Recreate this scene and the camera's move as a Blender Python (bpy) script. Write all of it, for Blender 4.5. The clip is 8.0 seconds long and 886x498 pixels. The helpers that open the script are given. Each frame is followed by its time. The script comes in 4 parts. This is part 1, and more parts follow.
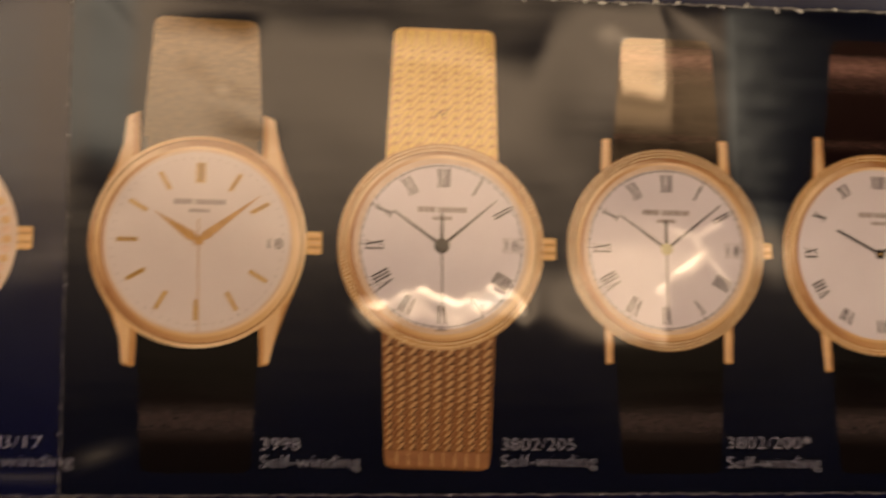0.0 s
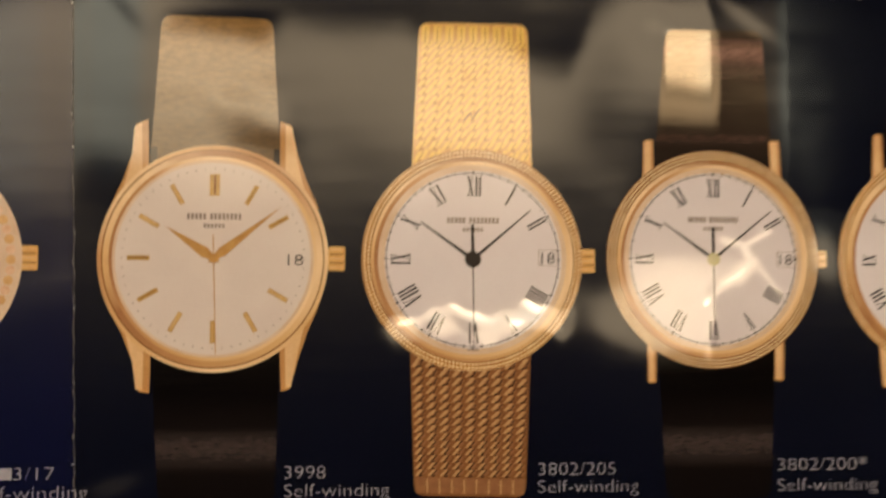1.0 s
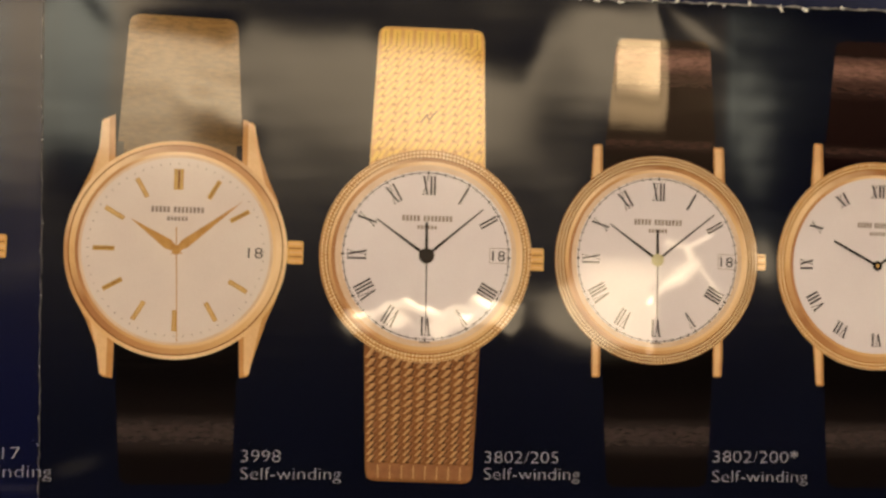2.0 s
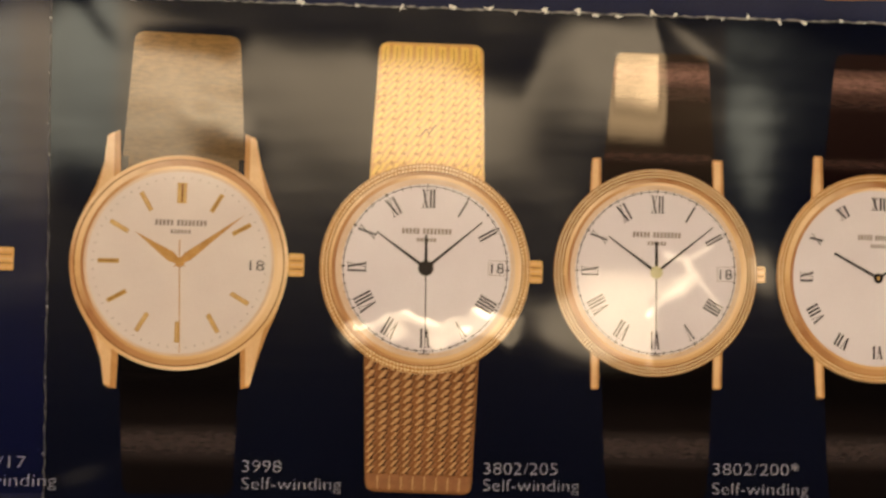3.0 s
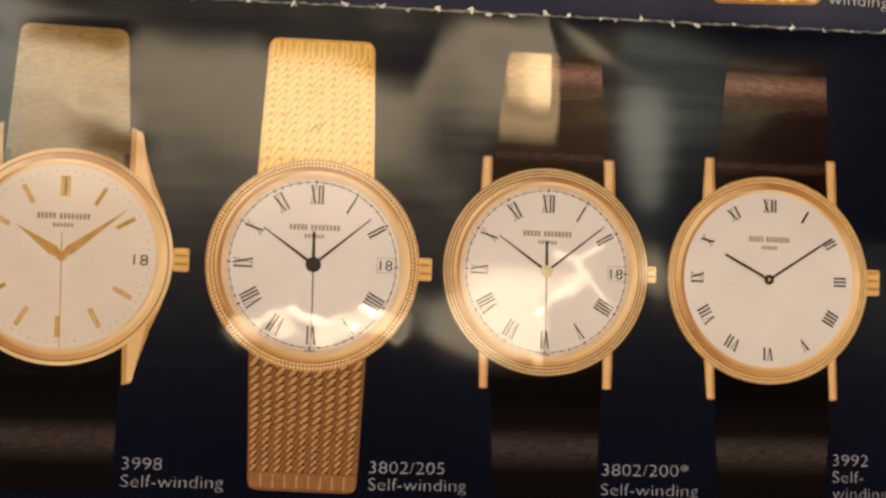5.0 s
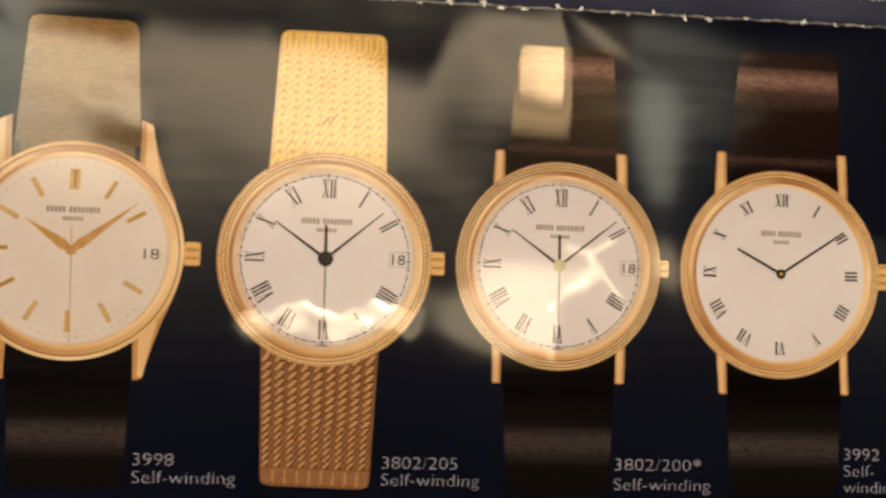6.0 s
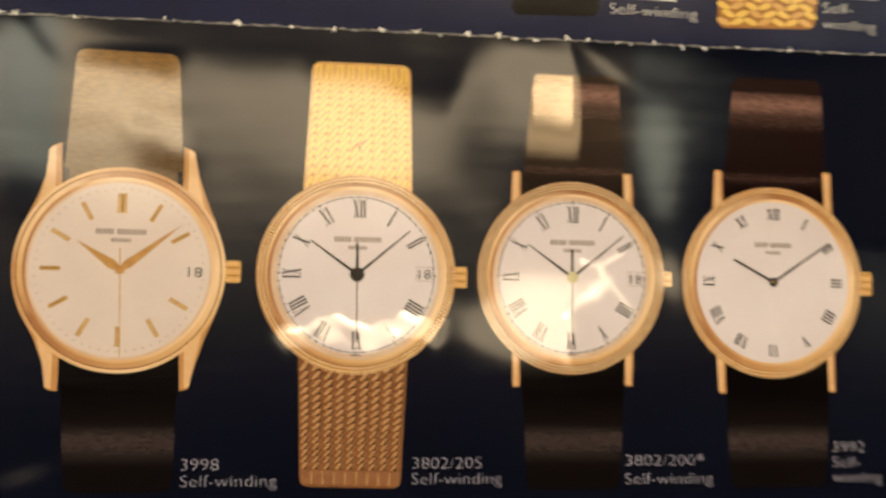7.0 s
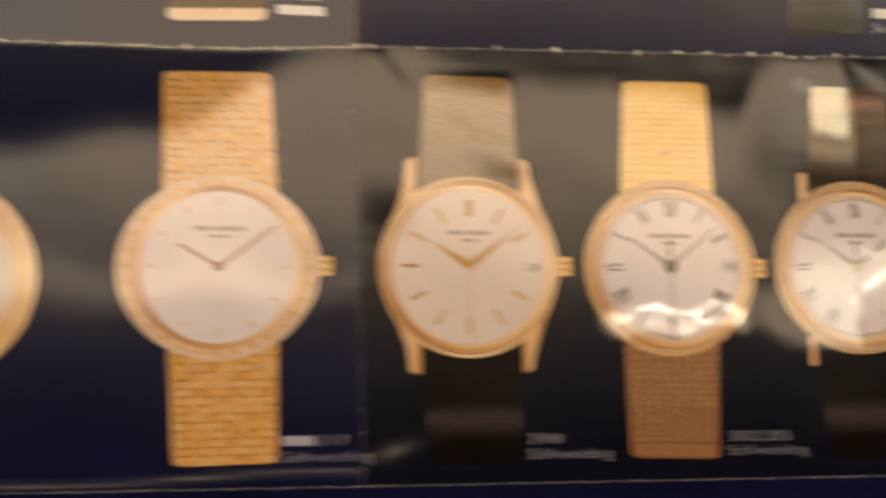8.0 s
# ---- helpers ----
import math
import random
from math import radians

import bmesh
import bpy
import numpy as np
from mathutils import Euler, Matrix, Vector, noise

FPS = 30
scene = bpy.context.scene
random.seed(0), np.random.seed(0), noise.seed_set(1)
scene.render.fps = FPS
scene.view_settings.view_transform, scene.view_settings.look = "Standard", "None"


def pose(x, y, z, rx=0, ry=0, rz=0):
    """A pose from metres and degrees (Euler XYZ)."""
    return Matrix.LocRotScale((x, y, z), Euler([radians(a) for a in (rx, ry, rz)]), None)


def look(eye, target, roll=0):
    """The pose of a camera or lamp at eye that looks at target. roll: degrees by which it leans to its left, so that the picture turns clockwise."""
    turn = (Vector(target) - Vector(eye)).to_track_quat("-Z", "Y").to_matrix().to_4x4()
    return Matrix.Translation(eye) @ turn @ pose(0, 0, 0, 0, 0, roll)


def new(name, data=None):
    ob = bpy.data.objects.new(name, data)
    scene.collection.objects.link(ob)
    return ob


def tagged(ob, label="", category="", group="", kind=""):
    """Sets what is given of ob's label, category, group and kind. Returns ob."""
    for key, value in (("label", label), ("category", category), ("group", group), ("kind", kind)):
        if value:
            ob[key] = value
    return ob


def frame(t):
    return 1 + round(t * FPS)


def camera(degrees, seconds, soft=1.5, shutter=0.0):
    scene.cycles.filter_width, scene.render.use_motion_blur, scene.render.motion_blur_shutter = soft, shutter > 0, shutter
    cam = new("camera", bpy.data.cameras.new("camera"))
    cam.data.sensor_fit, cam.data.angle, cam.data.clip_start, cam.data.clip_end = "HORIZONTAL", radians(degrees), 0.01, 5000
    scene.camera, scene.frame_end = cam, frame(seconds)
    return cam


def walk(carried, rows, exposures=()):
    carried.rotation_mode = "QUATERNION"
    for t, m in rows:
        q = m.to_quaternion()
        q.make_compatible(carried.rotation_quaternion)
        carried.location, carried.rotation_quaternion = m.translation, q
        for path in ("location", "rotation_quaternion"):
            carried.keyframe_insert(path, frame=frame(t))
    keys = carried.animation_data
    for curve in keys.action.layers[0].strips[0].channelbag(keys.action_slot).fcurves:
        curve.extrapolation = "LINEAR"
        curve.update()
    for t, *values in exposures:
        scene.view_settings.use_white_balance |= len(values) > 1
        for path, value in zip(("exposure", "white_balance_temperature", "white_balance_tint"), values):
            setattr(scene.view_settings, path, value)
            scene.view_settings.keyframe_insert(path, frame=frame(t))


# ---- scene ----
# A folded glossy leaflet lies on a table; the camera glides a hand's width above it.
cam = camera(50.0, 8.0, soft=2.7, shutter=0.9)
# seconds, place above the sheet, then yaw, pitch and roll against the sheet's normal
PATH = [
    (0.0, -0.01665, -0.15462, -0.01747, -6.256, 6.103, 0.726),
    (0.2, -0.01817, -0.15404, -0.01370, -7.669, 5.305, 0.044),
    (0.3, -0.01922, -0.15391, -0.01268, -7.430, 5.925, -0.062),
    (0.5, -0.01871, -0.14886, -0.00734, -6.659, 4.826, 0.680),
    (0.7, -0.01838, -0.14808, -0.00658, -6.525, 3.567, 0.811),
    (1.0, -0.01767, -0.14530, -0.00634, -5.171, 2.966, 0.248),
    (1.2, -0.01515, -0.14206, -0.00354, -4.632, 1.714, 0.834),
    (1.5, -0.01409, -0.14310, -0.00251, -5.816, 1.364, 1.120),
    (1.7, -0.01373, -0.14829, -0.00324, -5.975, 1.484, 1.482),
    (2.8, -0.01004, -0.15454, -0.00414, -4.740, 2.363, 1.366),
    (3.0, -0.00931, -0.15396, -0.00386, -4.503, 2.491, 1.475),
    (3.5, -0.00328, -0.15367, -0.00305, -4.931, 2.866, 2.120),
    (4.0, 0.00418, -0.15099, -0.00430, -5.835, 2.778, 2.029),
    (4.5, 0.00560, -0.15299, -0.00448, -5.897, 2.874, 2.000),
    (4.7, 0.00589, -0.15433, -0.00568, -5.603, 3.314, 1.961),
    (5.8, 0.00390, -0.15380, -0.00810, -6.027, 4.049, 1.980),
    (6.0, 0.00184, -0.15304, -0.00780, -6.382, 3.637, 1.917),
    (6.5, -0.00578, -0.15954, -0.01016, -6.757, 3.611, 1.744),
    (6.8, -0.00827, -0.16108, -0.00683, -6.638, 4.001, 1.901),
    (7.0, -0.00978, -0.16368, -0.00696, -8.602, 3.945, 1.026),
    (7.2, -0.01686, -0.16499, -0.01126, -9.618, 4.504, 0.558),
    (7.3, -0.02251, -0.16650, -0.01194, -9.639, 4.676, 0.275),
    (7.5, -0.03392, -0.16950, -0.01409, -9.096, 5.579, 0.104),
    (7.7, -0.04741, -0.17272, -0.01776, -8.492, 6.503, 0.046),
    (8.0, -0.06568, -0.17526, -0.02063, -7.036, 7.535, -0.349),
]
# seconds, stops, kelvin, tint: the clip's camera settles its exposure in the first second
EXPOSURES = [(0.0, -0.68, 7150, 24), (0.5, -0.70, 7150, 24), (1.0, -0.30, 6650, 13), (1.5, -0.2, 6580, 12), (3.0, -0.15, 6600, 13), (4.5, -0.08, 6560, 11),
             (6.0, -0.05, 6540, 11), (6.5, 0.08, 6500, 10), (7.5, 0.02, 6540, 11), (8.0, -0.31, 6800, 17)]
walk(cam, [(t, pose(0, 0, 0, -90) @ pose(x, y, z, 90 + p, 0, w) @ pose(0, 0, 0, 0, 0, r))
           for t, x, y, z, w, p, r in PATH], EXPOSURES)

# ---- light: a wide warm ceiling lamp assumed from the glare, and an added dim cool fill ----
LAMP_STRENGTH = 13.6
LAMP_COLOUR = (1.0, 0.78, 0.49)
FILL_WATTS = 9.0
world = bpy.data.worlds.new("world")
scene.world = world
world.use_nodes = True
world.node_tree.nodes["Background"].inputs[0].default_value = (0.55, 0.62, 0.8, 1)
world.node_tree.nodes["Background"].inputs[1].default_value = 0.25


# ---- materials ----
def link(nt, a, b):
    nt.links.new(a, b)


def node(nt, kind, **values):
    n = nt.nodes.new(kind)
    for key, value in values.items():
        n.inputs[key.replace("_", " ")].default_value = value
    return n


def ramp(nt, stops, mode="LINEAR"):
    r = nt.nodes.new("ShaderNodeValToRGB")
    r.color_ramp.interpolation = mode
    while len(r.color_ramp.elements) < len(stops):
        r.color_ramp.elements.new(0.5)
    for e, (at, c) in zip(r.color_ramp.elements, stops):
        e.position, e.color = at, (*c, 1)
    return r


def surface(name, rough=0.1, ior=1.5):
    m = bpy.data.materials.new(name)
    m.use_nodes = True
    nt = m.node_tree
    b = nt.nodes["Principled BSDF"]
    b.inputs["Roughness"].default_value = rough
    b.inputs["IOR"].default_value = ior
    return m, nt, b


VARNISH = 1.95  # the pictures carry a glossier spot varnish than the ground


def ink(name, low, high, scale=400, fine=3000, rough=0.06, wrinkle=0.02, stretch=(1, 1, 1), worn=0.0, ior=VARNISH, peel=0.0):
    """A glossy printed ink: two tones mixed by a coarse and a fine grain, under one coat of varnish."""
    m, nt, b = surface(name, rough, ior)
    at = nt.nodes.new("ShaderNodeTexCoord")
    mp = node(nt, "ShaderNodeMapping", Scale=stretch)
    link(nt, at.outputs["Object"], mp.inputs[0])
    n1 = node(nt, "ShaderNodeTexNoise", Scale=scale, Detail=4.0)
    n2 = node(nt, "ShaderNodeTexNoise", Scale=fine, Detail=2.0)
    link(nt, mp.outputs[0], n1.inputs["Vector"])
    link(nt, mp.outputs[0], n2.inputs["Vector"])
    mix = node(nt, "ShaderNodeMath")
    mix.operation = "MULTIPLY_ADD"
    link(nt, n2.outputs[0], mix.inputs[0])
    mix.inputs[1].default_value = 0.45
    link(nt, n1.outputs[0], mix.inputs[2])
    r = ramp(nt, [(0.45, low), (1.0, high)])
    link(nt, mix.outputs[0], r.inputs[0])
    col = r.outputs[0]
    if worn:
        sp = node(nt, "ShaderNodeTexNoise", Scale=1500, Detail=3.0)
        link(nt, at.outputs["Object"], sp.inputs["Vector"])
        rs = ramp(nt, [(0.70, (0, 0, 0)), (0.78, (worn, worn, worn))])
        link(nt, sp.outputs[0], rs.inputs[0])
        mc = nt.nodes.new("ShaderNodeMix")
        mc.data_type = "RGBA"
        link(nt, rs.outputs[0], mc.inputs[0])
        link(nt, col, mc.inputs[6])
        mc.inputs[7].default_value = (0.5, 0.47, 0.42, 1)
        col = mc.outputs[2]
    link(nt, col, b.inputs["Base Color"])
    w = node(nt, "ShaderNodeTexNoise", Scale=260, Detail=3.0)
    link(nt, at.outputs["Object"], w.inputs["Vector"])
    bp = node(nt, "ShaderNodeBump", Strength=wrinkle, Distance=0.001)
    link(nt, w.outputs[0], bp.inputs["Height"])
    if peel:
        mp2 = node(nt, "ShaderNodeMapping", Scale=(0.32, 1, 1))
        link(nt, at.outputs["Object"], mp2.inputs[0])
        w2 = node(nt, "ShaderNodeTexNoise", Scale=700, Detail=3.0, Roughness=0.55)
        link(nt, mp2.outputs[0], w2.inputs["Vector"])
        bp2 = node(nt, "ShaderNodeBump", Strength=peel, Distance=0.001)
        link(nt, w2.outputs[0], bp2.inputs["Height"])
        link(nt, bp.outputs[0], bp2.inputs["Normal"])
        bp = bp2
    link(nt, bp.outputs[0], b.inputs["Normal"])
    vr = ramp(nt, [(0.3, (rough * 0.95,) * 3), (0.75, (rough * 1.08,) * 3)])
    link(nt, w.outputs[0], vr.inputs[0])
    link(nt, vr.outputs[0], b.inputs["Roughness"])
    return m


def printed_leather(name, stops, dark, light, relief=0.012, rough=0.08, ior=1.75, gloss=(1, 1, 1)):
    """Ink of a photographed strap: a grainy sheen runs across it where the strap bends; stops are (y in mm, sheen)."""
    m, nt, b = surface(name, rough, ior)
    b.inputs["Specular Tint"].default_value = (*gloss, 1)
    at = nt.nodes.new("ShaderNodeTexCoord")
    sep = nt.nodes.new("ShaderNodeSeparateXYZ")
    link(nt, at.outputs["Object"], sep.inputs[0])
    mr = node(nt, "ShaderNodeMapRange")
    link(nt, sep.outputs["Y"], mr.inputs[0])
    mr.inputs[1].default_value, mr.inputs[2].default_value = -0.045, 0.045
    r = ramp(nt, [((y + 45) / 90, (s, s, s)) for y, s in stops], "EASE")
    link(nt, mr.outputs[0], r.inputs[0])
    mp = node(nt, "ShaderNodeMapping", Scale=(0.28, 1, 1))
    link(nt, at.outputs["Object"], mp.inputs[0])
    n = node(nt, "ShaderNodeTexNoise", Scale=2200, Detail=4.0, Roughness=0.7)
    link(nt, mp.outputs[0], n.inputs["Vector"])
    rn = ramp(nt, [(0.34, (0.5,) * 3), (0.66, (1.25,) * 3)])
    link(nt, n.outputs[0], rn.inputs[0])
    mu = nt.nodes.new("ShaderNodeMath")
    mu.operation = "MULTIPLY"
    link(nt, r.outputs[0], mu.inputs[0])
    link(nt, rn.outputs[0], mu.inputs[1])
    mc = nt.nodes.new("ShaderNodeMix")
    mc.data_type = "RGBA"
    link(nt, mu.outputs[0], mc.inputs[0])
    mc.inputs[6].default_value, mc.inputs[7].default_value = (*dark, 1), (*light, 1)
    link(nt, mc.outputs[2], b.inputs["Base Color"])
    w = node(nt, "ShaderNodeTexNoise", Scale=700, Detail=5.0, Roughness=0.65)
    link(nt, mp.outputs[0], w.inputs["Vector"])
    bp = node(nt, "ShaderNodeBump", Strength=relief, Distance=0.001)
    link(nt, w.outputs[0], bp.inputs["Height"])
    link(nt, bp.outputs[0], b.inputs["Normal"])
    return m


def printed_gold(name, stops, grain=0.35):
    """Ink of a photographed gold ring: the tone changes round the ring, as polished metal does in the picture."""
    m, nt, b = surface(name, 0.06, VARNISH)
    at = nt.nodes.new("ShaderNodeTexCoord")
    gr = nt.nodes.new("ShaderNodeTexGradient")
    gr.gradient_type = "RADIAL"
    link(nt, at.outputs["UV"], gr.inputs[0])
    n = node(nt, "ShaderNodeTexNoise", Scale=180, Detail=3.0)
    link(nt, at.outputs["Object"], n.inputs["Vector"])
    ad = nt.nodes.new("ShaderNodeMath")
    ad.operation = "MULTIPLY_ADD"
    link(nt, n.outputs[0], ad.inputs[0])
    ad.inputs[1].default_value = grain * 0.3
    link(nt, gr.outputs["Fac"], ad.inputs[2])
    sb = nt.nodes.new("ShaderNodeMath")
    sb.operation = "SUBTRACT"
    link(nt, ad.outputs[0], sb.inputs[0])
    sb.inputs[1].default_value = grain * 0.15
    r = ramp(nt, stops)
    link(nt, sb.outputs[0], r.inputs[0])
    link(nt, r.outputs[0], b.inputs["Base Color"])
    w = node(nt, "ShaderNodeTexNoise", Scale=260, Detail=3.0)
    link(nt, at.outputs["Object"], w.inputs["Vector"])
    bp = node(nt, "ShaderNodeBump", Strength=0.02, Distance=0.001)
    link(nt, w.outputs[0], bp.inputs["Height"])
    link(nt, bp.outputs[0], b.inputs["Normal"])
    return m


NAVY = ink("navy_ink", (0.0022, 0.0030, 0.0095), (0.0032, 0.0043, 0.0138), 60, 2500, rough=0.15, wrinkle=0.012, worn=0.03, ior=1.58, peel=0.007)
# upper panels: the same navy ink, drawn brighter blue for the light on them
NAVY_LIT = ink("lit_navy_ink", (0.006, 0.008, 0.032), (0.011, 0.015, 0.055), 60, 2500, rough=0.18, wrinkle=0.004, worn=0.03, ior=1.5)
NAVY_LEFT = ink("bluer_navy_ink", (0.0028, 0.0040, 0.0230), (0.0042, 0.0058, 0.0340), 60, 2500, rough=0.15, wrinkle=0.012, worn=0.03, ior=1.58, peel=0.007)
GOLD = ink("gold_ink", (0.62, 0.31, 0.085), (0.82, 0.5, 0.19), 300, 2500)
GOLD_DARK = ink("dark_gold_ink", (0.30, 0.12, 0.03), (0.48, 0.22, 0.06), 400, 2500)
GOLD_PALE = ink("pale_gold_ink", (0.68, 0.40, 0.205), (0.82, 0.55, 0.32), 300, 2500)
GOLD_SHADE = ink("shaded_gold_ink", (0.42, 0.19, 0.07), (0.60, 0.31, 0.12), 300, 2500)
GOLD_DEEP = ink("brown_gold_ink", (0.16, 0.055, 0.014), (0.30, 0.12, 0.03), 500, 2500)
LINK_GOLD = ink("link_gold_ink", (0.5, 0.23, 0.06), (0.8, 0.45, 0.15), 700, 4000)
LINK_PINK = ink("pinkish_link_ink", (0.55, 0.30, 0.125), (0.78, 0.47, 0.22), 700, 4000)
LINK_DARK = ink("link_shade_ink", (0.40, 0.18, 0.045), (0.58, 0.30, 0.09), 700, 4000)
STUD = ink("stud_ink", (0.78, 0.52, 0.27), (0.93, 0.72, 0.46), 900, 4000)
BRIGHT_GOLD = ink("bright_gold_ink", (0.80, 0.50, 0.115), (0.92, 0.63, 0.18), 700, 4000)
ROSE_GOLD = ink("rose_gold_ink", (0.235, 0.100, 0.047), (0.335, 0.157, 0.075), 700, 4000)
ROSE_PALE = ink("pale_rose_gold_ink", (0.43, 0.225, 0.107), (0.62, 0.36, 0.185), 700, 4000)
GAP_INK = ink("link_gap_ink", (0.045, 0.017, 0.008), (0.08, 0.032, 0.014), 500, 2500)
ROSE_SHADE = ink("shaded_rose_gold_ink", (0.17, 0.065, 0.025), (0.27, 0.115, 0.042), 500, 2500)
BEAD = ink("pink_gold_ink", (0.62, 0.33, 0.2), (0.85, 0.6, 0.45), 900, 4000)
DIAL = ink("dial_ink", (0.71, 0.63, 0.69), (0.79, 0.72, 0.78), 90, 3500)
CREAM = ink("cream_dial_ink", (0.67, 0.56, 0.555), (0.75, 0.65, 0.635), 90, 3500)
BEVEL = ink("dial_edge_ink", (0.62, 0.42, 0.30), (0.76, 0.58, 0.46), 200, 3500)
BLACK = ink("black_ink", (0.012, 0.008, 0.008), (0.03, 0.02, 0.02), 900, 5000)
GREY_INK = ink("grey_ink", (0.24, 0.18, 0.17), (0.36, 0.28, 0.26), 900, 5000)
BROWN_INK = ink("brown_hand_ink", (0.22, 0.09, 0.06), (0.34, 0.16, 0.11), 900, 5000)
MARK_GOLD = ink("marker_gold_ink", (0.44, 0.25, 0.075), (0.62, 0.38, 0.13), 600, 5000)
HUB_GLARE = ink("glare_hub_ink", (0.48, 0.42, 0.24), (0.62, 0.56, 0.36), 600, 5000)
HAND_GOLD = ink("hand_gold_ink", (0.40, 0.19, 0.055), (0.62, 0.35, 0.12), 500, 5000)
WHITE_INK = ink("caption_ink", (0.29, 0.275, 0.335), (0.39, 0.375, 0.45), 900, 5000, rough=0.17, ior=1.5)
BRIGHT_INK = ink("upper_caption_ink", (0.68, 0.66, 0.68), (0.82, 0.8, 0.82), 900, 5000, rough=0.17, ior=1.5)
FIBRE = ink("bare_paper_fibre", (0.35, 0.31, 0.27), (0.75, 0.7, 0.62), 1500, 6000, rough=0.6, wrinkle=0.3, ior=1.45)
CREASE = ink("worn_crease", (0.015, 0.015, 0.02), (0.20, 0.18, 0.17), 900, 5000, rough=0.4, wrinkle=0.2, ior=1.45)
WORN = ink("grey_worn_fold", (0.04, 0.04, 0.045), (0.36, 0.34, 0.32), 700, 5000, rough=0.45, wrinkle=0.2, ior=1.45)
PAPER = ink("white_paper", (0.7, 0.68, 0.64), (0.8, 0.78, 0.74), 300, 3000, rough=0.5, ior=1.45)
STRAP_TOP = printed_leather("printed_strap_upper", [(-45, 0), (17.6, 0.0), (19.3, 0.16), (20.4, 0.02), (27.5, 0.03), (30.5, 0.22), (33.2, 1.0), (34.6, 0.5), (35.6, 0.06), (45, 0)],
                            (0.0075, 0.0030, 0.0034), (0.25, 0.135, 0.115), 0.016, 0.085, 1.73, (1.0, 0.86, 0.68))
# first upper strap: its tan tone carries part of the glare as colour
STRAP_TAN = printed_leather('printed_strap_tan_glare', [(-45, 0), (12, 0.35), (20, 0.3), (28, 0.6), (33, 0.9), (36.5, 1.0), (45, 0)],
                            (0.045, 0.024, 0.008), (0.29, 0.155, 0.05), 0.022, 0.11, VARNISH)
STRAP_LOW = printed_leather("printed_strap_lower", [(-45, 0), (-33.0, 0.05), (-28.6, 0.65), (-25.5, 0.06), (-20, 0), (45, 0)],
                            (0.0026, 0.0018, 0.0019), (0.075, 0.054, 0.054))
G1, G2, G3, G4 = (0.71, 0.43, 0.205), (0.54, 0.275, 0.12), (0.88, 0.64, 0.41), (0.39, 0.17, 0.075)
RING_OUT = printed_gold("outer_ring_gold", [(0, G2), (0.12, G1), (0.25, G3), (0.4, G1), (0.52, G3), (0.68, G2), (0.8, G1), (0.9, G3), (1, G2)])
RING_MID = printed_gold("middle_ring_gold", [(0, G1), (0.1, G4), (0.2, G2), (0.35, G1), (0.5, G3), (0.62, G2), (0.75, G4), (0.88, G3), (1, G1)])
RING_IN = printed_gold("inner_ring_gold", [(0, G4), (0.1, G2), (0.22, G1), (0.45, G3), (0.6, G1), (0.75, G3), (0.85, G2), (1, G4)])


# ---- the lie of the sheet ----
def sm(v, a, b):
    t = np.clip((v - a) / (b - a), 0, 1)
    return t * t * (3 - 2 * t)


def hump(v, c, w):
    return np.exp(-((v - c) / w) ** 2)


def along_line(x, y, x0, y0, x1, y1, wide):
    """One on a short straight crease, falling off to its sides."""
    dx, dy = x1 - x0, y1 - y0
    t = np.clip(((x - x0) * dx + (y - y0) * dy) / (dx * dx + dy * dy), 0, 1)
    return np.exp(-((x - x0 - t * dx) ** 2 + (y - y0 - t * dy) ** 2) / wide ** 2)


WAVES = [(random.uniform(0, 6.28), random.uniform(0, 6.28), random.uniform(0.75, 1.3)) for _ in range(24)]


def ripple(x, y, size, first, count=6):
    """A sum of crossing sine waves about size mm long, between -1 and 1."""
    total = 0
    for a, ph, k in WAVES[first:first + count]:
        total = total + np.sin((x * np.cos(a) + y * np.sin(a)) * 6.283 * k / size + ph)
    return total / count


def top_fold(x):
    return np.where(x < -59.5, 40.3 + 1.2 * sm(x, -85, -59.5), 41.65 + (x + 59.5) * 0.0143)


def side_fold(y):
    return -59.7 - y * 0.026


BOTTOM = -40.5


